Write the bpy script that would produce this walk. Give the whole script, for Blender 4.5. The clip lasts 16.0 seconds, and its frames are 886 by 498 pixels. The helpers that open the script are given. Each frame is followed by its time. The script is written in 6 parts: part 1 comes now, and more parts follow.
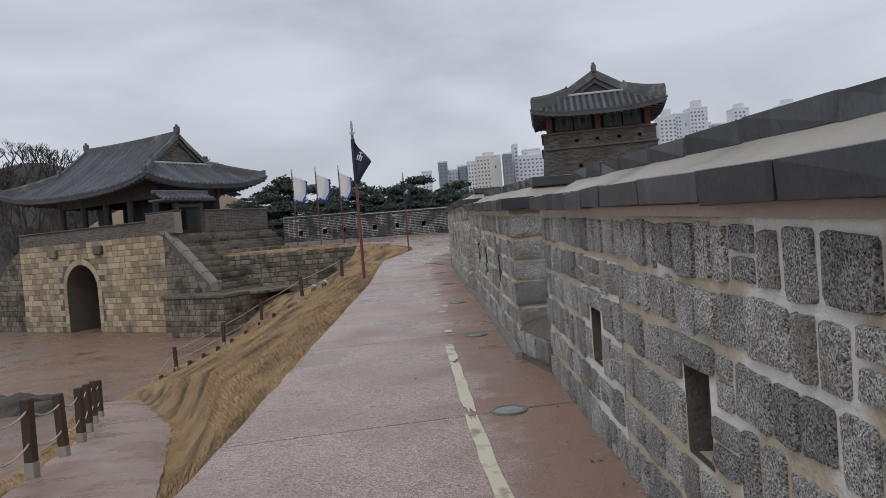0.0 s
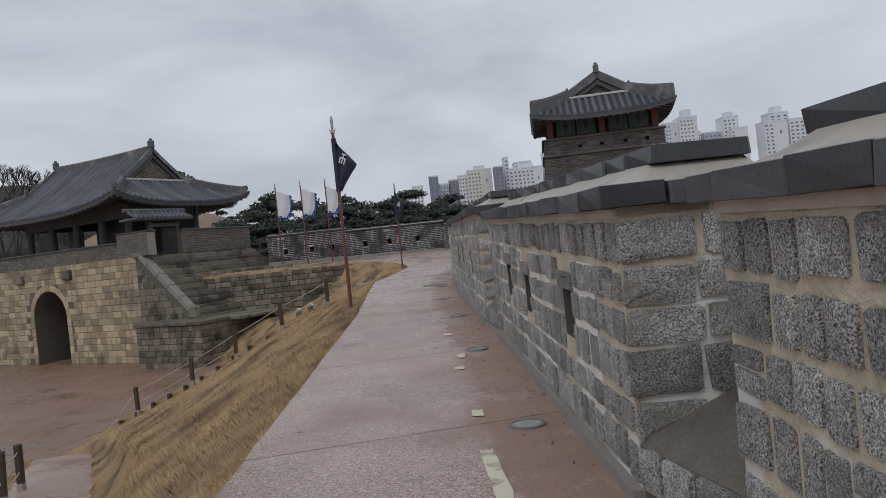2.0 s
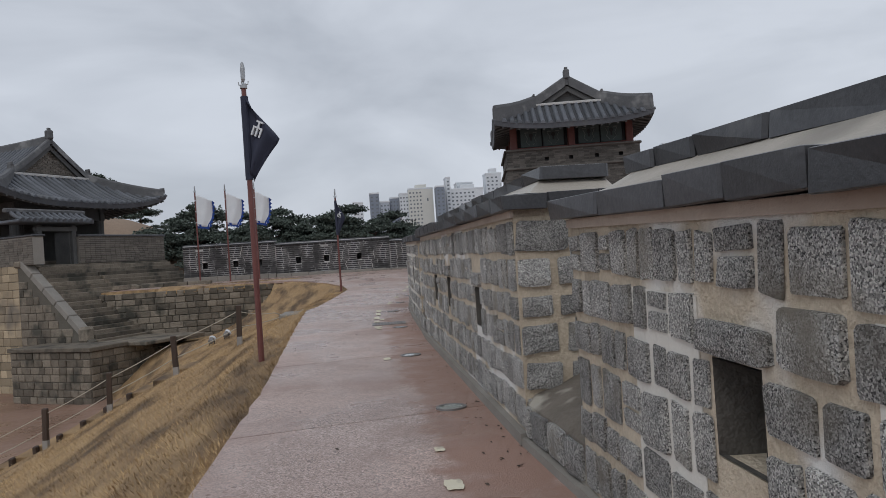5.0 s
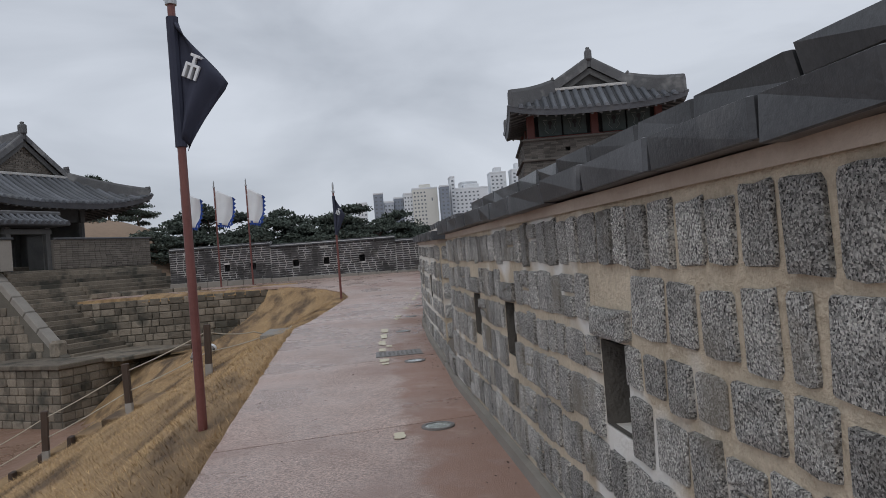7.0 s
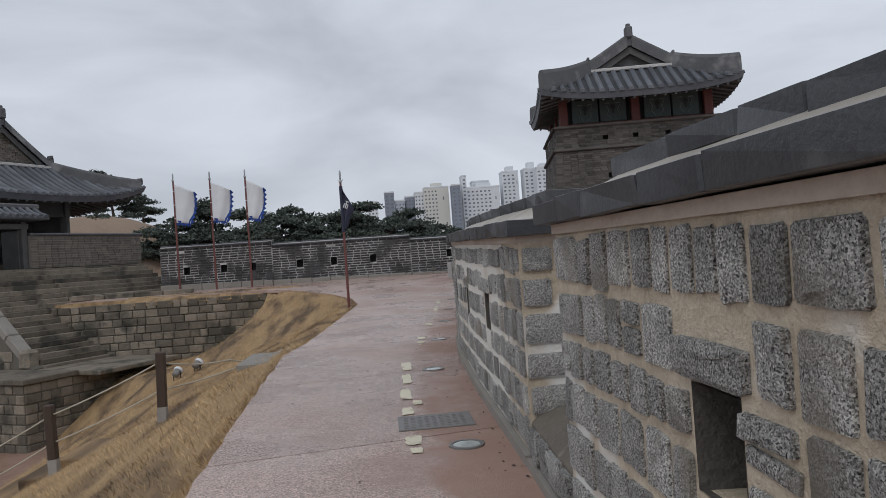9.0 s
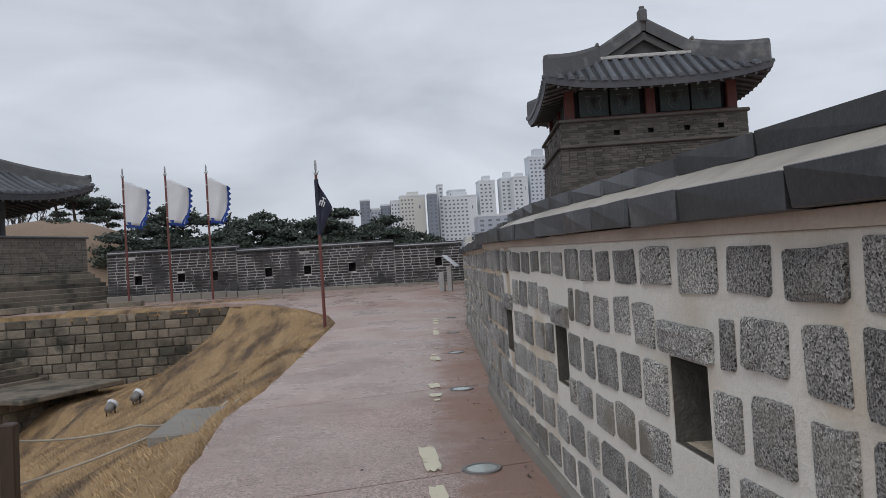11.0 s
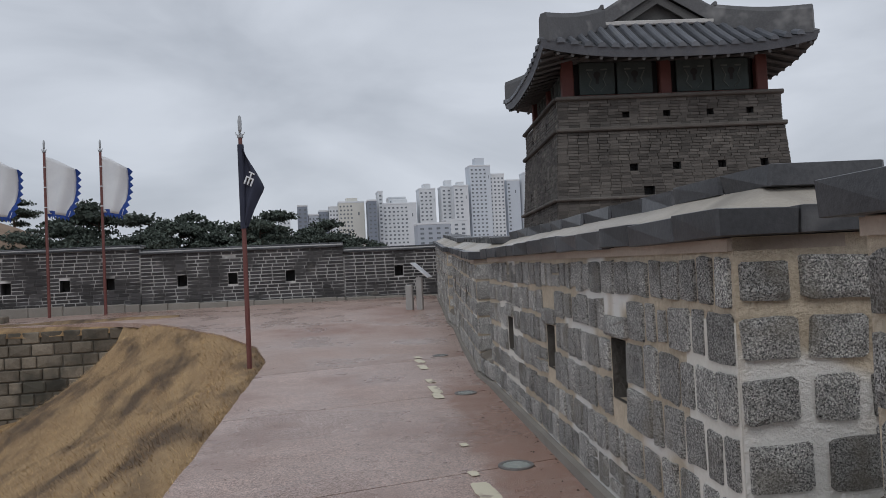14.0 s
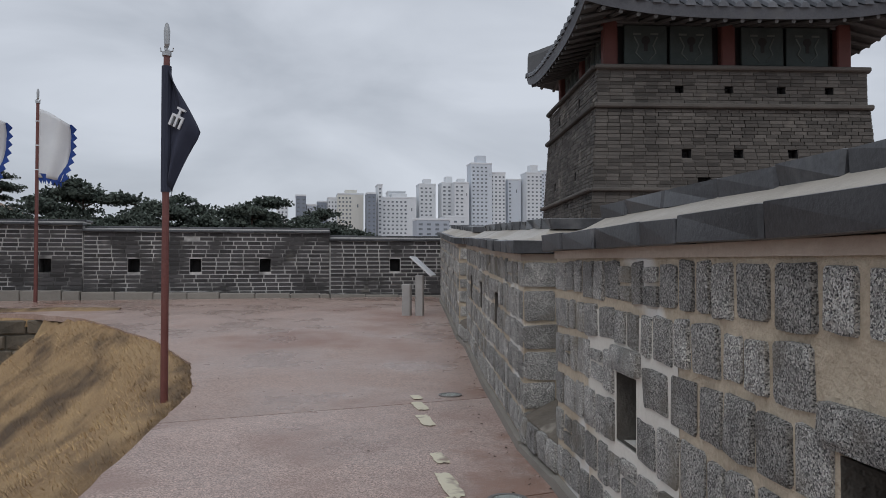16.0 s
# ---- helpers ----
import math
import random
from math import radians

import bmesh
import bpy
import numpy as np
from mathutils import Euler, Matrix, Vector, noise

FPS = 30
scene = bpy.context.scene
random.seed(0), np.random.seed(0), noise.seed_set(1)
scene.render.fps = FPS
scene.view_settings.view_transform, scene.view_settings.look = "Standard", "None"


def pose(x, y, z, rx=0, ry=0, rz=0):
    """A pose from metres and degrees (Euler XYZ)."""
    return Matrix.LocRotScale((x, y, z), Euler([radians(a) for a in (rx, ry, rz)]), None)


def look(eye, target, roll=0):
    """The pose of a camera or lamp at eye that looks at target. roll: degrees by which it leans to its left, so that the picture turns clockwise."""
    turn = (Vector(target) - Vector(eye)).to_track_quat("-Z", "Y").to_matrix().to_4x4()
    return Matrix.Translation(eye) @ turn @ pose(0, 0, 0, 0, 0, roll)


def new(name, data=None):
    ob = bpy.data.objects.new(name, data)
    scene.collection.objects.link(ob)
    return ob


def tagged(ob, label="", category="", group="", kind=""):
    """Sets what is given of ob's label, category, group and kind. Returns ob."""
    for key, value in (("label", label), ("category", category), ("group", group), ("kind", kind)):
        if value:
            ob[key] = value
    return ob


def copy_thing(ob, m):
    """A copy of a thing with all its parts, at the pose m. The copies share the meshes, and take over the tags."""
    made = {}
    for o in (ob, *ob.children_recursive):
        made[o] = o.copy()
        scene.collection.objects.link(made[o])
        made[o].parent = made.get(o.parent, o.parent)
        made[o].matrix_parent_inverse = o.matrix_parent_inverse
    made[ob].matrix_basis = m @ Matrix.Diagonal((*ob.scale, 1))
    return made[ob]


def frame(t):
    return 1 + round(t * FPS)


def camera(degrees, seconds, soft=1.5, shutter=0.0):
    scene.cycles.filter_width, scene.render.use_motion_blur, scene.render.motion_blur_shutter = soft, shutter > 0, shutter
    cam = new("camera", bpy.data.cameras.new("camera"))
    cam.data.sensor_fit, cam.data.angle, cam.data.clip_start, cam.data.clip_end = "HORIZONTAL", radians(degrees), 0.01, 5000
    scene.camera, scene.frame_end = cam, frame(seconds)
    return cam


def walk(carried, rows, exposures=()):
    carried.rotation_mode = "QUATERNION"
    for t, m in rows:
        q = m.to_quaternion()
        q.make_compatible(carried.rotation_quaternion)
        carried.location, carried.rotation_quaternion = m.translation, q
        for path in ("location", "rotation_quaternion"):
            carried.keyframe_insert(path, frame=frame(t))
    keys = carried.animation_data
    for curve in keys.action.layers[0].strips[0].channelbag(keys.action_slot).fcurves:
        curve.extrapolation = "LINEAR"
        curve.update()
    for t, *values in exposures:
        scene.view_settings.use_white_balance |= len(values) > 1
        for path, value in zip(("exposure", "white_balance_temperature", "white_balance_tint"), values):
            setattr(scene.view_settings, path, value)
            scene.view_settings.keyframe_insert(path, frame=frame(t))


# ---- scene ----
cam = camera(63.1, 16.0, soft=0.7)
METRES, EYE, TILT, LEAN, TURN = 32.0, 1.5, 0.0, 0.0, -0.3
ROWS = [
    (0.0, 0.0, 0.0, 0.0, -0.12, -1.51, 4.69),
    (0.5, -0.0003, 0.0281, 0.0012, -0.42, -0.97, 5.32),
    (1.0, -0.0035, 0.0558, 0.0019, -0.18, -0.73, 5.9),
    (1.5, -0.004, 0.0839, 0.0026, -0.47, -0.42, 5.99),
    (2.0, -0.0072, 0.1119, 0.0018, -0.76, -0.42, 5.97),
    (2.5, -0.0101, 0.1405, 0.0015, -0.49, -0.61, 5.55),
    (3.0, -0.0126, 0.1714, 0.0026, -1.35, -0.64, 5.37),
    (3.5, -0.0167, 0.2002, 0.0044, -2.87, -0.34, 5.07),
    (4.0, -0.0185, 0.2289, 0.0052, -4.35, 0.09, 4.69),
    (4.2, -0.0188, 0.242, 0.0048, -4.62, 0.3, 4.4),
    (6.3, -0.0159, 0.3705, 0.0072, -6.7, 0.75, 4.25),
    (6.5, -0.0163, 0.3817, 0.008, -6.27, 0.67, 4.16),
    (7.0, -0.0166, 0.4144, 0.008, -5.32, 0.7, 4.57),
    (7.5, -0.0177, 0.4457, 0.0087, -4.8, 0.77, 5.01),
    (8.0, -0.0177, 0.4782, 0.0099, -4.83, 0.26, 4.89),
    (8.5, -0.0196, 0.5097, 0.0112, -4.64, 0.13, 4.61),
    (9.0, -0.02, 0.541, 0.0117, -4.51, 0.71, 4.12),
    (9.5, -0.0234, 0.5731, 0.0111, -3.97, 1.38, 4.07),
    (9.7, -0.0239, 0.5872, 0.0122, -3.68, 1.47, 4.03),
    (11.8, -0.0298, 0.722, 0.0133, -8.45, 1.0, 3.6),
    (12.0, -0.0291, 0.7363, 0.0131, -8.66, 0.7, 3.61),
    (12.5, -0.0315, 0.7677, 0.0154, -8.97, -0.13, 3.64),
    (13.0, -0.0314, 0.7998, 0.016, -9.18, 0.17, 4.23),
    (13.5, -0.0336, 0.833, 0.0155, -10.01, 1.12, 4.23),
    (14.0, -0.0332, 0.8664, 0.0169, -11.46, 1.7, 2.83),
    (14.5, -0.0287, 0.8996, 0.0179, -12.79, 1.92, 1.13),
    (15.0, -0.0257, 0.9321, 0.0173, -13.58, 2.65, -0.21),
    (15.5, -0.0205, 0.9652, 0.017, -13.75, 2.69, -0.62),
    (16.0, -0.0148, 0.9963, 0.0175, -11.75, 1.44, 0.1),
]
walk(cam, [(t, pose(0, 0, EYE, TILT, LEAN, TURN) @ pose(METRES * x, METRES * y, METRES * z, 90 + pitch, roll, yaw)) for t, x, y, z, yaw, pitch, roll in ROWS],
     exposures=((0.0, 0.10), (2.5, 0.04), (4.0, 0.07), (7.5, 0.09), (9.0, 0.15), (12.0, 0.19), (13.0, 0.20), (14.0, 0.07), (16.0, 0.07)))

# ---- world, sun ----
SUN_EL, SUN_AZ = radians(48), radians(150)
world = bpy.data.worlds.new("overcast")
scene.world = world
world.use_nodes = True
wt = world.node_tree
wt.nodes.clear()


def wnode(kind, **kw):
    n = wt.nodes.new(kind)
    for k, v in kw.items():
        n.inputs[k].default_value = v
    return n


sky = wnode("ShaderNodeTexSky")
sky.sky_type, sky.sun_disc, sky.sun_elevation, sky.sun_rotation = "NISHITA", False, SUN_EL, SUN_AZ
sky.air_density, sky.dust_density = 1.0, 3.0
coord = wnode("ShaderNodeTexCoord")
squash = wnode("ShaderNodeMapping", Scale=(1.0, 1.0, 2.6), Location=(0.3, 0.1, 0.0))
wt.links.new(coord.outputs["Generated"], squash.inputs["Vector"])
clouds = wnode("ShaderNodeTexNoise", Scale=2.6, Detail=5.0, Roughness=0.5, Distortion=0.4)
wt.links.new(squash.outputs[0], clouds.inputs["Vector"])
ramp = wnode("ShaderNodeValToRGB")
ramp.color_ramp.elements[0].position, ramp.color_ramp.elements[0].color = 0.33, (4.3, 4.65, 5.25, 1)
ramp.color_ramp.elements[1].position, ramp.color_ramp.elements[1].color = 0.62, (6.0, 6.4, 7.1, 1)
wt.links.new(clouds.outputs["Fac"], ramp.inputs[0])
veil = wnode("ShaderNodeMix")
veil.data_type = "RGBA"
veil.inputs[0].default_value = 0.93
wt.links.new(sky.outputs[0], veil.inputs[6])
wt.links.new(ramp.outputs[0], veil.inputs[7])
back = wnode("ShaderNodeBackground", Strength=0.1)
wt.links.new(veil.outputs[2], back.inputs[0])
wout = wnode("ShaderNodeOutputWorld")
wt.links.new(back.outputs[0], wout.inputs[0])

lamp = bpy.data.lights.new("sun", "SUN")
lamp.energy, lamp.angle, lamp.color = 0.6, radians(25), (1.0, 0.97, 0.93)
sun = new("sun", lamp)
sun.matrix_world = look((0, 0, 60), (-math.sin(SUN_AZ) * -1 * math.cos(SUN_EL), -math.cos(SUN_AZ) * 1 * math.cos(SUN_EL), 60 - math.sin(SUN_EL)))


# ---- materials ----
def material(name, a, b, rough=0.85, grain=60.0, blotch=1.2, c=None, c_at=(0.6, 0.7), c_scale=0.5, bump=0.3, each=0.0, wet=None, metal=0.0, speck=None, stretch=(1, 1, 1), coat=0.0, island=False, bump_d=0.01, pebble=None, mud=None):
    """Two colours mixed by a large and a fine noise; c: a third in patches; each: how much every piece differs; wet: roughness in wet patches."""
    m = bpy.data.materials.new(name)
    m.use_nodes = True
    t = m.node_tree
    N, L = t.nodes, t.links
    bsdf = N["Principled BSDF"]
    bsdf.inputs["Metallic"].default_value = metal
    bsdf.inputs["Coat Weight"].default_value = coat
    tc = N.new("ShaderNodeTexCoord")
    geo = N.new("ShaderNodeNewGeometry")
    mp = N.new("ShaderNodeMapping")
    mp.inputs["Scale"].default_value = stretch
    L.new(geo.outputs["Position"], mp.inputs["Vector"])

    def nz(scale, detail=4.0, rough_=0.6):
        n = N.new("ShaderNodeTexNoise")
        n.inputs["Scale"].default_value, n.inputs["Detail"].default_value, n.inputs["Roughness"].default_value = scale, detail, rough_
        L.new(mp.outputs[0], n.inputs["Vector"])
        return n.outputs["Fac"]

    def ramp_(src, lo, hi):
        n = N.new("ShaderNodeMapRange")
        n.inputs["From Min"].default_value, n.inputs["From Max"].default_value = lo, hi
        L.new(src, n.inputs["Value"])
        return n.outputs[0]

    def mix(f, x, y, mode="MIX"):
        n = N.new("ShaderNodeMix")
        n.data_type, n.blend_type = "RGBA", mode
        for i, s in ((0, f), (6, x), (7, y)):
            if isinstance(s, (tuple, list)):
                n.inputs[i].default_value = (*s, 1)
            elif isinstance(s, (int, float)):
                n.inputs[i].default_value = s
            else:
                L.new(s, n.inputs[i])
        return n.outputs[2]

    big, fine = nz(blotch), nz(grain, 3.0, 0.7)
    add = N.new("ShaderNodeMath")
    add.operation = "ADD"
    L.new(ramp_(big, 0.3, 0.7), add.inputs[0])
    L.new(ramp_(fine, 0.25, 0.75), add.inputs[1])
    half = N.new("ShaderNodeMath")
    half.operation = "MULTIPLY"
    half.inputs[1].default_value = 0.5
    L.new(add.outputs[0], half.inputs[0])
    col = mix(half.outputs[0], a, b)
    if speck:
        sc, colour, lo = speck
        col = mix(ramp_(nz(sc, 1.0), lo, lo + 0.06), col, colour)
    if pebble:
        sc, lo, hi = pebble
        vor = N.new("ShaderNodeTexVoronoi")
        vor.inputs["Scale"].default_value = sc
        L.new(geo.outputs["Position"], vor.inputs["Vector"])
        sep = N.new("ShaderNodeSeparateColor")
        L.new(vor.outputs["Color"], sep.inputs[0])
        grey = N.new("ShaderNodeMapRange")
        grey.inputs["To Min"].default_value, grey.inputs["To Max"].default_value = lo, hi
        L.new(sep.outputs[0], grey.inputs["Value"])
        tint = N.new("ShaderNodeCombineColor")
        for i in range(3):
            L.new(grey.outputs[0], tint.inputs[i])
        col = mix(1.0, col, tint.outputs[0], "MULTIPLY")
    if c:
        col = mix(ramp_(nz(c_scale, 3.0), *c_at), col, c)
    if mud:
        at = N.new("ShaderNodeAttribute")
        at.attribute_name = "mud"
        sm = N.new("ShaderNodeMath")
        sm.operation = "ADD"
        L.new(at.outputs["Fac"], sm.inputs[0])
        L.new(nz(3.0, 5.0), sm.inputs[1])
        col = mix(ramp_(sm.outputs[0], 0.92, 1.15), col, mix(fine, *mud))
    if each:
        info = N.new("ShaderNodeObjectInfo")
        rnd = geo.outputs["Random Per Island"] if island else info.outputs["Random"]
        hsv = N.new("ShaderNodeHueSaturation")
        L.new(col, hsv.inputs["Color"])
        vr = N.new("ShaderNodeMapRange")
        vr.inputs["To Min"].default_value, vr.inputs["To Max"].default_value = 1 - each, 1 + each
        L.new(rnd, vr.inputs["Value"])
        L.new(vr.outputs[0], hsv.inputs["Value"])
        col = hsv.outputs[0]
    L.new(col, bsdf.inputs["Base Color"])
    if wet is not None:
        wr = N.new("ShaderNodeMapRange")
        wr.inputs["From Min"].default_value, wr.inputs["From Max"].default_value = 0.4, 0.6
        wr.inputs["To Min"].default_value, wr.inputs["To Max"].default_value = wet, rough
        L.new(nz(0.55, 5.0), wr.inputs["Value"])
        L.new(wr.outputs[0], bsdf.inputs["Roughness"])
    else:
        rr = N.new("ShaderNodeMapRange")
        rr.inputs["To Min"].default_value, rr.inputs["To Max"].default_value = max(0.05, rough - 0.12), min(1, rough + 0.1)
        L.new(fine, rr.inputs["Value"])
        L.new(rr.outputs[0], bsdf.inputs["Roughness"])
    bp = N.new("ShaderNodeBump")
    bp.inputs["Strength"].default_value, bp.inputs["Distance"].default_value = bump, bump_d
    L.new(half.outputs[0], bp.inputs["Height"])
    L.new(bp.outputs[0], bsdf.inputs["Normal"])
    return m


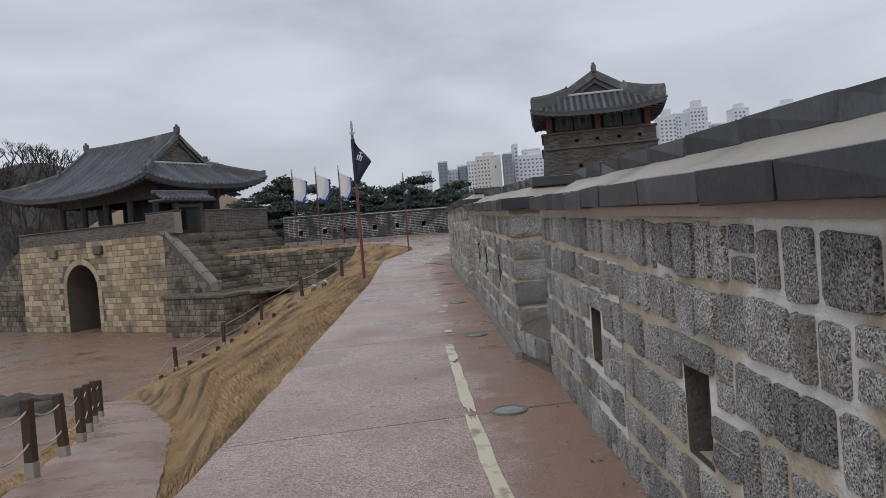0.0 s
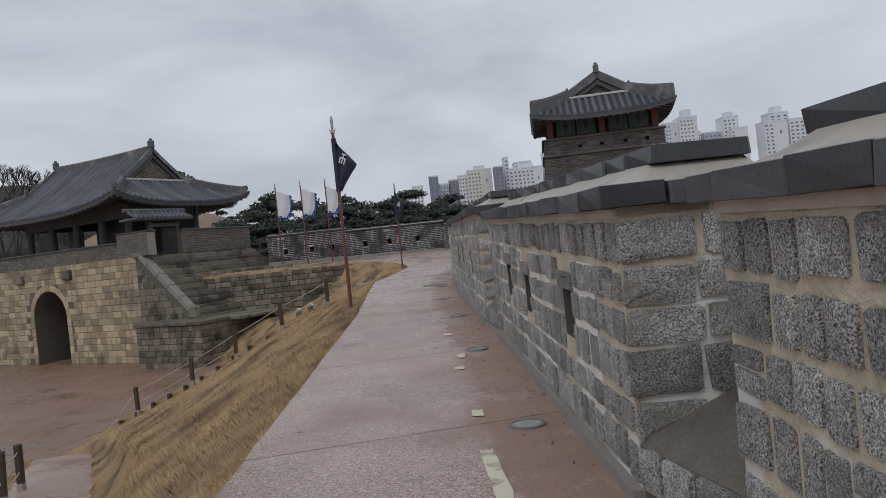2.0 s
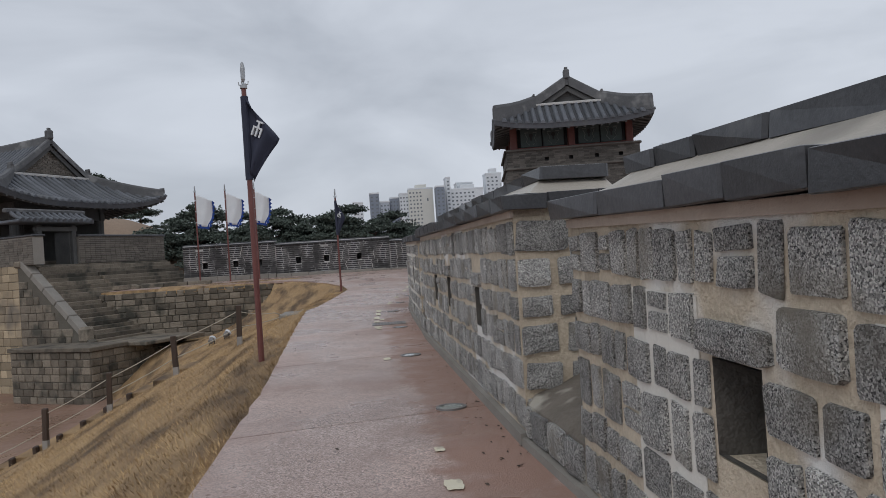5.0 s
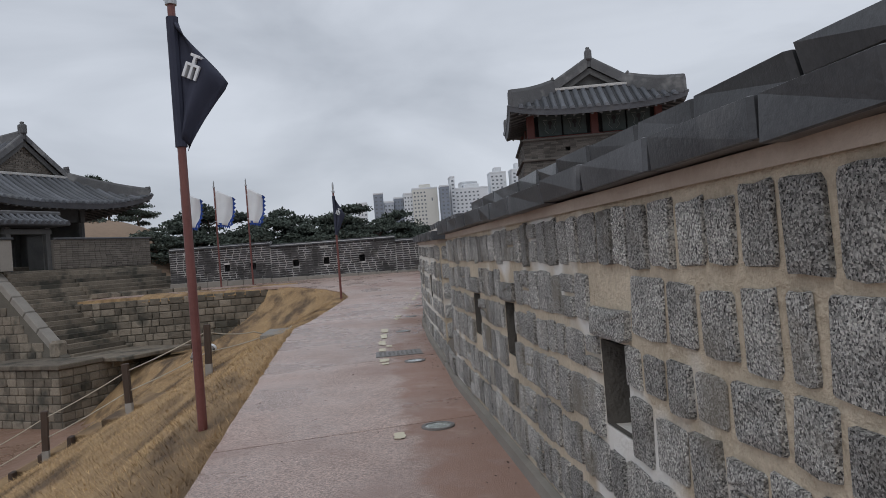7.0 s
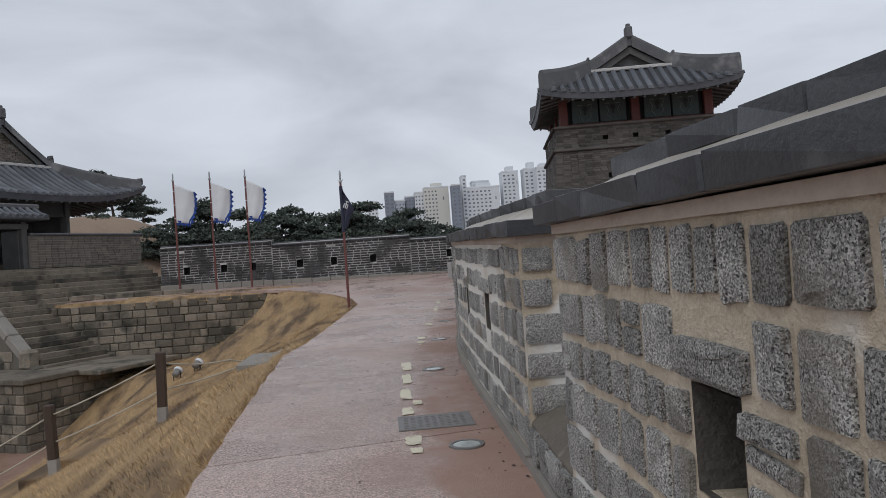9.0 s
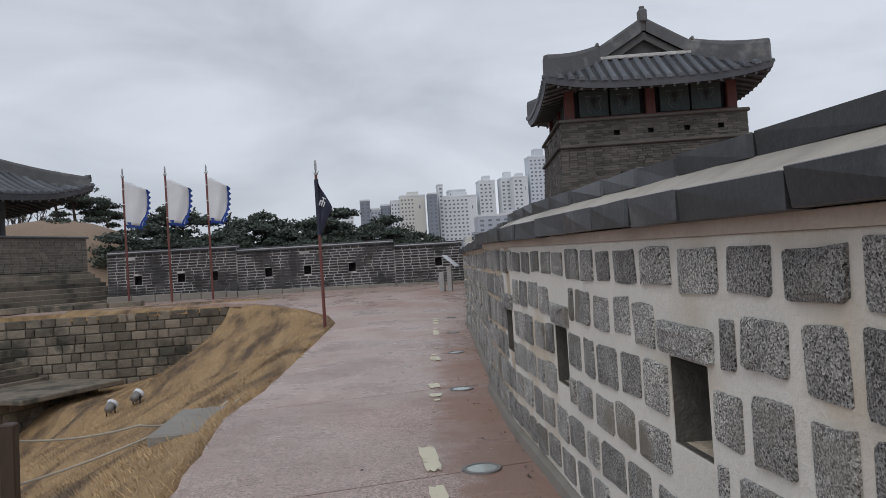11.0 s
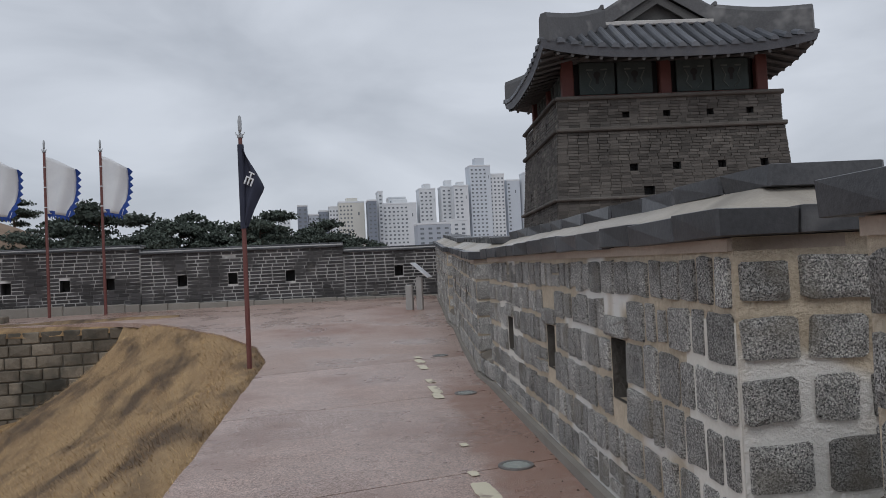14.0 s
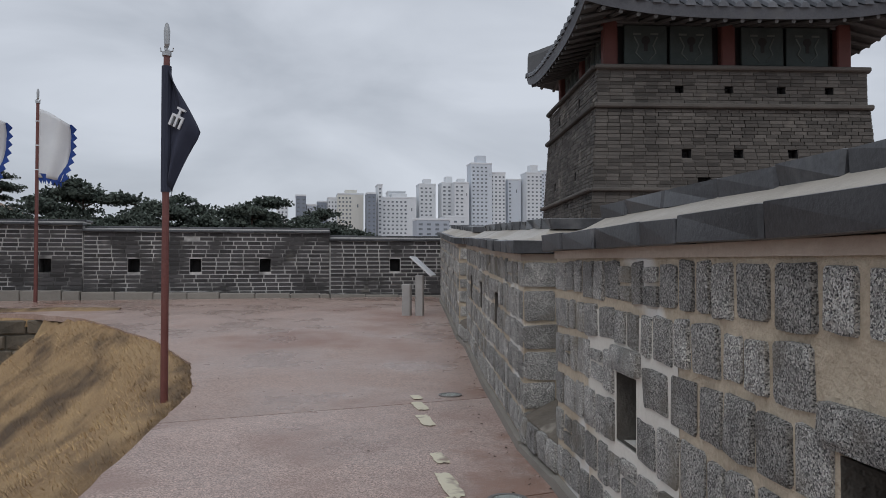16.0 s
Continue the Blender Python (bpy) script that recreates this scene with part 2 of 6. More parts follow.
M = {
    "granite": material("granite", (0.19, 0.188, 0.184), (0.64, 0.63, 0.60), 0.88, 110, 6, each=0.30, bump=1.0, pebble=(170, 0.34, 1.9), speck=(140, (0.035, 0.035, 0.037), 0.60), c=(0.28, 0.255, 0.21), c_at=(0.54, 0.72), c_scale=2.2, bump_d=0.03),
    "whitemortar": material("whitemortar", (0.60, 0.575, 0.52), (0.78, 0.755, 0.70), 0.95, 45, 2.2, c=(0.56, 0.49, 0.39), c_at=(0.52, 0.64), c_scale=0.9, bump=0.7),
    "mortar": material("mortar", (0.36, 0.295, 0.215), (0.72, 0.625, 0.49), 0.95, 40, 3.0, c=(0.76, 0.745, 0.71), c_at=(0.55, 0.60), c_scale=0.75, bump=0.9, bump_d=0.02),
    "band": material("band", (0.40, 0.33, 0.27), (0.58, 0.50, 0.425), 0.95, 30, 1.1, bump=0.6, c=(0.34, 0.265, 0.215), c_at=(0.5, 0.7), c_scale=0.8),
    "cap": material("cap", (0.028, 0.029, 0.033), (0.092, 0.095, 0.103), 0.5, 45, 3, each=0.35, bump=0.15, c=(0.15, 0.15, 0.155), c_at=(0.6, 0.75), c_scale=2.5, wet=0.28),
    "render": material("render", (0.34, 0.31, 0.265), (0.47, 0.43, 0.375), 0.8, 40, 2, c=(0.27, 0.25, 0.22), c_at=(0.55, 0.7), c_scale=1.1, wet=0.35, bump=0.4),
    "plinth": material("plinth", (0.20, 0.185, 0.165), (0.31, 0.29, 0.26), 0.85, 55, 2.0, bump=0.5),
    "concrete": material("concrete", (0.35, 0.255, 0.22), (0.57, 0.445, 0.40), 0.62, 110, 0.8, wet=0.2, bump=0.7, pebble=(105, 0.50, 1.5), mud=((0.26, 0.145, 0.105), (0.42, 0.275, 0.22)), speck=(60, (0.60, 0.49, 0.44), 0.63), c=(0.36, 0.25, 0.215), c_at=(0.5, 0.7), c_scale=0.7, each=0.06),
    "redstrip": material("redstrip", (0.20, 0.105, 0.075), (0.33, 0.20, 0.155), 0.7, 70, 1.1, wet=0.22, bump=0.35),
    "plaza": material("plaza", (0.34, 0.24, 0.20), (0.47, 0.36, 0.315), 0.6, 60, 0.5, wet=0.2, bump=0.35, pebble=(60, 0.75, 1.25), c=(0.30, 0.18, 0.14), c_at=(0.52, 0.68), c_scale=0.35),
    "joint": material("joint", (0.05, 0.042, 0.038), (0.09, 0.075, 0.07), 0.9),
    "yard": material("yard", (0.205, 0.122, 0.084), (0.30, 0.19, 0.14), 0.7, 30, 0.25, wet=0.25, bump=0.4, c=(0.21, 0.16, 0.13), c_at=(0.5, 0.7), c_scale=0.12),
    "straw": material("straw", (0.25, 0.15, 0.074), (0.52, 0.36, 0.19), 0.95, 30, 1.6, bump=1.0, c=(0.125, 0.083, 0.05), c_at=(0.46, 0.66), c_scale=0.9, bump_d=0.04, stretch=(1.5, 0.4, 1)),
    "blade": material("blade", (0.33, 0.215, 0.108), (0.66, 0.475, 0.26), 0.9, 8, 0.6, each=0.35, island=True, bump=0.0, c=(0.19, 0.125, 0.075), c_at=(0.46, 0.66), c_scale=0.9, stretch=(1.5, 0.4, 1)),
    "paint": material("paint", (0.64, 0.59, 0.44), (0.76, 0.71, 0.56), 0.6, 60, 3, c=(0.34, 0.27, 0.22), c_at=(0.55, 0.68), c_scale=5, bump=0.3),
    "ashlar": material("ashlar", (0.28, 0.22, 0.148), (0.50, 0.405, 0.28), 0.9, 22, 0.8, each=0.36, c=(0.15, 0.13, 0.105), c_at=(0.56, 0.72), c_scale=0.35, bump=0.5, bump_d=0.02),
    "oldstone": material("oldstone", (0.10, 0.083, 0.064), (0.25, 0.215, 0.17), 0.9, 14, 1.6, each=0.42, c=(0.066, 0.062, 0.05), c_at=(0.5, 0.64), c_scale=0.9, bump=0.6, bump_d=0.02),
    "stonejoint": material("stonejoint", (0.09, 0.082, 0.068), (0.16, 0.145, 0.12), 0.95, 20, 1.0),
    "brick": material("brick", (0.037, 0.036, 0.039), (0.085, 0.08, 0.08), 0.85, 40, 1.5, each=0.4, bump=0.5, c=(0.13, 0.12, 0.11), c_at=(0.64, 0.74), c_scale=1.3),
    "whitejoint": material("whitejoint", (0.45, 0.44, 0.43), (0.70, 0.69, 0.67), 0.95, 30, 1.3, c=(0.10, 0.098, 0.096), c_at=(0.47, 0.58), c_scale=0.8),
    "towerbrick": material("towerbrick", (0.052, 0.048, 0.045), (0.135, 0.124, 0.112), 0.9, 30, 0.9, each=0.4, bump=0.5, c=(0.21, 0.19, 0.165), c_at=(0.62, 0.74), c_scale=0.8),
    "towerjoint": material("towerjoint", (0.09, 0.082, 0.074), (0.21, 0.195, 0.175), 0.95, 25, 0.8),
    "gatebrick": material("gatebrick", (0.10, 0.088, 0.076), (0.20, 0.178, 0.152), 0.9, 30, 1.2, each=0.3, bump=0.5),
    "gatejoint": material("gatejoint", (0.26, 0.24, 0.215), (0.36, 0.335, 0.30), 0.95, 25, 0.8),
    "tile": material("tile", (0.058, 0.064, 0.076), (0.15, 0.16, 0.18), 0.6, 18, 0.8, each=0.25, bump=0.4, c=(0.13, 0.135, 0.14), c_at=(0.6, 0.75), c_scale=0.7),
    "tilebed": material("tilebed", (0.028, 0.030, 0.035), (0.066, 0.07, 0.078), 0.8, 18, 0.8, bump=0.4),
    "ridge": material("ridge", (0.065, 0.066, 0.07), (0.14, 0.142, 0.148), 0.7, 15, 1.2, bump=0.6, c=(0.22, 0.22, 0.22), c_at=(0.55, 0.7), c_scale=0.9),
    "lime": material("lime", (0.42, 0.41, 0.40), (0.60, 0.59, 0.57), 0.9, 25, 2),
    "timber": material("timber", (0.062, 0.064, 0.066), (0.125, 0.125, 0.122), 0.8, 20, 2, bump=0.4),
    "redwood": material("redwood", (0.09, 0.03, 0.026), (0.16, 0.055, 0.045), 0.7, 25, 2, bump=0.3),
    "panel": material("panel", (0.03, 0.045, 0.045), (0.07, 0.09, 0.086), 0.75, 22, 3, bump=0.3),
    "panelpaint": material("panelpaint", (0.11, 0.13, 0.125), (0.17, 0.19, 0.18), 0.8, 20, 4),
    # near-black; mostly painted shade for tower openings and interior, also lamp brackets
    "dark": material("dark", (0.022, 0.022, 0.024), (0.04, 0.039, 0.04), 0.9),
    "post": material("post", (0.035, 0.022, 0.016), (0.085, 0.055, 0.04), 0.7, 30, 3, bump=0.5, stretch=(1, 1, 0.15)),
    "postbase": material("postbase", (0.25, 0.235, 0.215), (0.36, 0.34, 0.315), 0.85, 40, 3),
    "rope": material("rope", (0.42, 0.38, 0.31), (0.58, 0.53, 0.45), 0.95, 150, 10, bump=0.5),
    "pole": material("pole", (0.115, 0.036, 0.032), (0.19, 0.068, 0.058), 0.45, 30, 4, bump=0.1),
    "steel": material("steel", (0.30, 0.31, 0.32), (0.48, 0.49, 0.50), 0.4, 40, 4, metal=0.7),
    "navy": material("navy", (0.02, 0.024, 0.045), (0.04, 0.045, 0.075), 0.85, 90, 3, bump=0.2),
    "white": material("white", (0.62, 0.64, 0.68), (0.76, 0.78, 0.80), 0.85, 60, 2, bump=0.15),
    "blue": material("blue", (0.012, 0.04, 0.20), (0.025, 0.075, 0.32), 0.85, 60, 3, bump=0.15),
    "glass": material("glass", (0.32, 0.37, 0.35), (0.46, 0.50, 0.47), 0.15, 60, 8, coat=0.6),
    "iron": material("iron", (0.16, 0.15, 0.145), (0.27, 0.26, 0.25), 0.5, 60, 5, metal=0.4, bump=0.4),
    "bark": material("bark", (0.045, 0.032, 0.026), (0.11, 0.075, 0.058), 0.95, 12, 2, bump=0.6),
    # needle green raised in value to carry the haze over the far pines
    "needles": material("needles", (0.042, 0.058, 0.050), (0.098, 0.12, 0.096), 0.9, 3, 0.4, each=0.45, island=True, bump=0.0),
    "twigs": material("twigs", (0.05, 0.042, 0.038), (0.10, 0.085, 0.075), 0.95, 6, 0.3),
    "wood_far": material("wood_far", (0.045, 0.045, 0.043), (0.09, 0.085, 0.076), 0.95, 1.2, 0.12, bump=1.0, bump_d=0.6),
    "drygrass": material("drygrass", (0.20, 0.145, 0.105), (0.30, 0.22, 0.16), 0.95, 2, 0.15, bump=0.4, bump_d=0.2),
    # far white walls; a bluish distance haze is mixed into this colour
    "flat_white": material("flat_white", (0.60, 0.63, 0.66), (0.72, 0.75, 0.78), 0.9, 0.5, 0.05, bump=0.0),
    "flat_grey": material("flat_grey", (0.36, 0.40, 0.46), (0.44, 0.48, 0.54), 0.9, 0.5, 0.05, bump=0.0),
    "flat_cream": material("flat_cream", (0.60, 0.60, 0.56), (0.68, 0.68, 0.64), 0.9, 0.5, 0.05, bump=0.0),
    "flat_blue": material("flat_blue", (0.54, 0.59, 0.65), (0.62, 0.67, 0.73), 0.9, 0.5, 0.05, bump=0.0),
    "flat_dark": material("flat_dark", (0.19, 0.22, 0.27), (0.26, 0.29, 0.34), 0.9, 0.5, 0.05, bump=0.0),
    "pane": material("pane", (0.12, 0.14, 0.165), (0.2, 0.225, 0.25), 0.3, 0.5, 0.2, bump=0.0),
    "redroof": material("redroof", (0.14, 0.07, 0.06), (0.22, 0.12, 0.10), 0.9, 2, 0.3),
    # rock colour; on the loophole linings its darkness stands in for shade
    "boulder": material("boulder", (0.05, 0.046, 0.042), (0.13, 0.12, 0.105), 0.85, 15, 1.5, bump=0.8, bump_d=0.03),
    "sill": material("sill", (0.10, 0.085, 0.068), (0.23, 0.20, 0.165), 0.85, 40, 3.0, bump=0.9, bump_d=0.03, c=(0.42, 0.39, 0.33), c_at=(0.60, 0.68), c_scale=2.0),
    "sign": material("sign", (0.32, 0.31, 0.30), (0.42, 0.41, 0.40), 0.5, 20, 3),
}


# ---- building helpers ----
def mesh_of(name, verts, faces, mat, smooth=False):
    me = bpy.data.meshes.new(name)
    me.from_pydata([tuple(v) for v in verts], [], [tuple(f) for f in faces])
    me.materials.append(mat)
    if smooth:
        me.polygons.foreach_set("use_smooth", [True] * len(me.polygons))
    me.update()
    return me


def part(name, bm, mat, parent=None, label="", smooth=False):
    me = bpy.data.meshes.new(name)
    bm.to_mesh(me)
    bm.free()
    me.materials.append(mat)
    if smooth:
        me.polygons.foreach_set("use_smooth", [True] * len(me.polygons))
    ob = new(name, me)
    ob.parent = parent
    return tagged(ob, label)


def piece(name, me, parent, m=None, label=""):
    ob = new(name, me)
    ob.parent = parent
    if m is not None:
        ob.matrix_basis = m
    return tagged(ob, label)


def thing(name, label, category, group="", kind="", at=None):
    ob = new(name)
    ob.empty_display_size = 0.2
    if at is not None:
        ob.matrix_basis = at
    return tagged(ob, label, category, group, kind)


def box(bm, x0, x1, y0, y1, z0, z1, bevel=0.0, m=None):
    vs = bmesh.ops.create_cube(bm, size=1.0)["verts"]
    for v in vs:
        v.co = Vector((x0 + (v.co.x + 0.5) * (x1 - x0), y0 + (v.co.y + 0.5) * (y1 - y0), z0 + (v.co.z + 0.5) * (z1 - z0)))
    if bevel:
        es = list({e for v in vs for e in v.link_edges})
        r = bmesh.ops.bevel(bm, geom=es, offset=bevel, segments=1, affect="EDGES")
        vs = list({v for f in r["faces"] for v in f.verts})
        vs = list({w for v in vs for e in v.link_edges for w in e.verts})
    if m is not None:
        bmesh.ops.transform(bm, matrix=m, verts=vs)
    return vs


def boxed(x0, x1, y0, y1, z0, z1, bevel=0.0):
    bm = bmesh.new()
    box(bm, x0, x1, y0, y1, z0, z1, bevel)
    return bm


def tube(bm, pts, radii, n=8, cap=True):
    """A round rod through points; radii per point."""
    rings = []
    pts = [Vector(p) for p in pts]
    for i, p in enumerate(pts):
        d = (pts[min(i + 1, len(pts) - 1)] - pts[max(i - 1, 0)]).normalized()
        side = d.cross(Vector((0, 0, 1)) if abs(d.z) < 0.9 else Vector((1, 0, 0))).normalized()
        up = side.cross(d)
        r = radii[i] if isinstance(radii, (list, tuple)) else radii
        rings.append([bm.verts.new(p + r * (math.cos(k * math.tau / n) * side + math.sin(k * math.tau / n) * up)) for k in range(n)])
    for a, b in zip(rings, rings[1:]):
        for k in range(n):
            bm.faces.new((a[k], a[(k + 1) % n], b[(k + 1) % n], b[k]))
    if cap:
        bm.faces.new(rings[0])
        bm.faces.new(rings[-1][::-1])


def lerp_table(x, table):
    return float(np.interp(x, [a for a, _ in table], [b for _, b in table]))


def stone_variants(name, mat, count, cut, jitter, bulge, seed):
    """Unit stones, 1 x 1 face on the plane y=0, front towards -y, 1 deep; worn corners."""
    rg = random.Random(seed)
    out = []
    for i in range(count):
        ring = []
        c = cut
        for x, z in ((-0.5 + c, -0.5), (0.5 - c, -0.5), (0.5, -0.5 + c), (0.5, 0.5 - c), (0.5 - c, 0.5), (-0.5 + c, 0.5), (-0.5, 0.5 - c), (-0.5, -0.5 + c)):
            ring.append((x + rg.uniform(-jitter, jitter) * (abs(x) < 0.49), z + rg.uniform(-jitter, jitter) * (abs(z) < 0.49)))
        vs, fs = [], []
        for x, z in ring:
            vs.append((x, 0.55, z))
        for x, z in ring:
            vs.append((x, -0.55 + rg.uniform(-0.1, 0.1), z))
        for x, z in ring:
            vs.append((x * 0.86, -1.0 + rg.uniform(-bulge, bulge), z * 0.84))
        vs.append((rg.uniform(-0.15, 0.15), -1.0 - rg.uniform(0, bulge), rg.uniform(-0.15, 0.15)))
        for k in range(8):
            j = (k + 1) % 8
            fs += [(k, j, 8 + j, 8 + k), (8 + k, 8 + j, 16 + j, 16 + k), (16 + k, 16 + j, 24)]
        out.append(mesh_of(name, vs, fs, mat))
    return out


def courses(length, rows, wmin, wmax, gap, holes=(), seed=0, s_from=0.0):
    """Stones in courses round openings: centre s, z and width, height."""
    rg = random.Random(seed)
    out = []
    for z0, z1 in zip(rows, rows[1:]):
        free, at = [], s_from
        for a, b, c, d in sorted(holes):
            if c < z1 - 0.03 and d > z0 + 0.03:
                free.append((at, a))
                at = b
        free.append((at, length))
        for a, b in free:
            s = a
            while s < b - 0.03:
                w = rg.uniform(wmin, wmax)
                if b - s - w < wmin * 0.7:
                    w = b - s
                    if w > wmax * 1.35:
                        w /= 2
                e = min(b, s + w)
                out.append(((s + e) / 2, (z0 + z1) / 2, e - s - gap, z1 - z0 - gap))
                s = e
    return out


def sheet(P, length, z0, z1, holes, deep, mat, name, parent, step=1.0, back=True, reveal=None):
    """A wall's core, P(s, depth, z) to the world, with openings and their reveals."""
    S = sorted({0.0, length, *[h for a, b, c, d in holes for h in (a, b)], *[length * i / max(1, int(length / step)) for i in range(1, max(1, int(length / step)))]})
    Z = sorted({z0, z1, *[h for a, b, c, d in holes for h in (c, d)]})
    vs, fs = [], []

    def quad(*q):
        n = len(vs)
        vs.extend(q)
        fs.append((n, n + 1, n + 2, n + 3))

    for a, b in zip(S, S[1:]):
        for c, d in zip(Z, Z[1:]):
            if any(ha - 1e-6 <= a and b <= hb + 1e-6 and hc - 1e-6 <= c and d <= hd + 1e-6 for ha, hb, hc, hd in holes):
                continue
            quad(P(a, 0, c), P(b, 0, c), P(b, 0, d), P(a, 0, d))
            if back:
                quad(P(b, deep, c), P(a, deep, c), P(a, deep, d), P(b, deep, d))
        quad(P(a, 0, z1), P(b, 0, z1), P(b, deep, z1), P(a, deep, z1))
    for s, f in ((0.0, 1), (length, -1)):
        q = [P(s, 0, z0), P(s, 0, z1), P(s, deep, z1), P(s, deep, z0)]
        quad(*q[::f])
    first = len(fs)
    for a, b, c, d in holes:
        quad(P(a, 0, c), P(a, 0, d), P(a, deep, d), P(a, deep, c))
        quad(P(b, 0, d), P(b, 0, c), P(b, deep, c), P(b, deep, d))
        quad(P(a, 0, c), P(b, 0, c), P(b, deep, c), P(a, deep, c))
        quad(P(b, 0, d), P(a, 0, d), P(a, deep, d), P(b, deep, d))
    me = mesh_of(name, vs, fs, mat)
    if reveal:
        me.materials.append(reveal)
        for f in me.polygons[first:]:
            f.material_index = 1
    return piece(name, me, parent)


def face_matrix(p, along, out, w, depth, h):
    """A unit stone set with its face at p, along and up the wall, out of it."""
    x = Vector(along).normalized()
    y = -Vector(out).normalized()
    z = x.cross(y)
    m = Matrix((x * w, y * depth, z * h)).transposed().to_4x4()
    m.translation = p
    return m


# ---- the lie of the land ----
PATH_Z = [(-20, 0.0), (3, 0.04), (8, 0.13), (12.4, 0.21), (22, 0.37), (26, 0.44), (36, 0.46), (41, 0.52), (48, 0.92), (53, 1.12), (60, 1.15)]
EDGE = [(-1.64, -20), (-1.64, 5), (-1.70, 11), (-1.78, 18), (-2.05, 24.4), (-2.25, 29.6), (-2.05, 31.2), (-1.7, 37.4), (-1.45, 41.2), (-1.7, 43), (-2.6, 45.3), (-4.6, 48.6), (-5.6, 49.5)]
WALL = [(-8.0, 1.02), (6.4, 0.93), (7.2, 0.73), (13.35, 0.61), (14.5, 0.53), (21.05, 0.36), (22.2, 0.38), (25.0, 0.39), (27.5, 0.47), (29.45, 0.64), (30.3, 0.80), (36.75, 1.56), (37.7, 1.63), (43.7, 2.63), (52, 3.9)]
GATE = pose(-18.6, 49.1, 0, 0, 0, -30)
GATE_IN = GATE.inverted()
YARD = -3.95


def path_z(y):
    return lerp_table(y, PATH_Z)


def edge_x(y):
    return lerp_table(y, [(b, a) for a, b in EDGE])


def wall_x(y):
    return lerp_table(y, WALL)


def smooth(a, b, x):
    t = min(1, max(0, (x - a) / (b - a)))
    return t * t * (3 - 2 * t)


def edge_distance(x, y):
    best = (1e9, 0.0)
    for (ax, ay), (bx, by) in zip(EDGE, EDGE[1:]):
        dx, dy = bx - ax, by - ay
        t = min(1, max(0, ((x - ax) * dx + (y - ay) * dy) / (dx * dx + dy * dy)))
        d = math.hypot(x - ax - t * dx, y - ay - t * dy)
        if d < best[0]:
            best = (d, ay + t * dy)
    return best


def is_plaza(x, y):
    lx, ly, _ = GATE_IN @ Vector((x, y, 0))
    if y < 41.2:
        return x > edge_x(y)
    if x > -5.6:
        xe = edge_x(min(y, 49.5))
        return x > xe or y > 49.5
    return y > 50.2 and lx > 0.2 and x > -30 and y < 75


def ramp_x(y):
    return -1.65 - 0.36 * (y - 1.0) - 0.12 * max(0.0, y - 14)


def ramp_z(y):
    return max(YARD, 0.08 - 0.148 * (y - 0.4))


def ground(x, y):
    if is_plaza(x, y):
        z = path_z(min(y, 54))
        if x > 1.8 and y < 53:
            z -= smooth(wall_x(y) + 1.2, wall_x(y) + 5, x) * 4.2
        if y > 57:
            z -= smooth(57, 64, y) * 4.5
        return z
    d, ye = edge_distance(x, y)
    far = smooth(31, 37, ye)
    slope = 0.43 + far * (-0.10 + 0.13 * smooth(45, 49, ye))
    z = path_z(ye) - 0.05 * smooth(0, 0.3, d) - slope * d + 0.16 * (1 - far) * math.sin(min(d / 6, 1) * math.pi) - far * 0.25 * max(0, d - 6)
    z += 0.16 * math.sin(math.pi * min(d / 1.2, 1))
    if x < -4.5 and y > 41.8:
        hollow = lerp_table(x, [(-14, -2.3), (-12, -2.0), (-9.5, -1.75), (-7.8, -1.4), (-6.8, -0.8), (-6.1, -0.2), (-5.6, 0.45)])
        z += (min(z, hollow) - z) * smooth(41.8, 45.5, y) * smooth(-4.5, -6.2, x)
    z = YARD + 0.5 * (z - YARD + math.sqrt((z - YARD) ** 2 + 0.16))
    if 0.5 < y < 26:
        rx = ramp_x(y)
        w = smooth(1.75, 1.2, abs(x - rx)) * smooth(0.5, 3, y)
        z += (ramp_z(y) - z) * w
        if x < rx - 1.0:
            z -= 0.9 * smooth(rx - 1.0, rx - 2.6, x) * smooth(YARD, YARD + 1.5, z)
    return max(z, YARD) + 0.03 * noise.noise((x * 0.7, y * 0.7, 0)) * smooth(0, 1, d)


# ---- ground ----
def build_ground():
    far = [70, 85, 105, 135, 180, 250, 360, 540, 800, 1200, 1800]
    xs = [-v for v in far[::-1]] + [-60, -50] + list(np.arange(-44, -14, 1.0)) + list(np.arange(-14, 5, 0.3)) + [6, 8, 12, 18, 26, 36, 48] + far
    ys = [-v for v in far[::-1]] + [-50, -35, -25, -18, -12, -8] + sorted(list(np.arange(-6, 62, 0.5)) + [50.15, 50.25]) + [64, 68, 75] + [v + 10 for v in far]
    vs = [(x, y, ground(x, y)) for y in ys for x in xs]
    n = len(xs)
    fs = [(j * n + i, j * n + i + 1, (j + 1) * n + i + 1, (j + 1) * n + i) for j in range(len(ys) - 1) for i in range(n - 1)]
    me = mesh_of("ground", vs, fs, M["yard"], True)
    me.materials.append(M["straw"])
    me.materials.append(M["plaza"])
    for p in me.polygons:
        x, y, z = p.center
        if is_plaza(x, y) and is_plaza(x - 0.7, y) and is_plaza(x - 0.5, y - 0.9):
            p.material_index = 2
        elif is_plaza(x, y):
            p.material_index = 1
        elif z > YARD + 0.22 and -20 < y < 52 and abs(x) < 40:
            p.material_index = 1
    tagged(new("ground", me), "wet reddish-brown earth yard and dry grass bank", "ground", kind="structure")


build_ground()


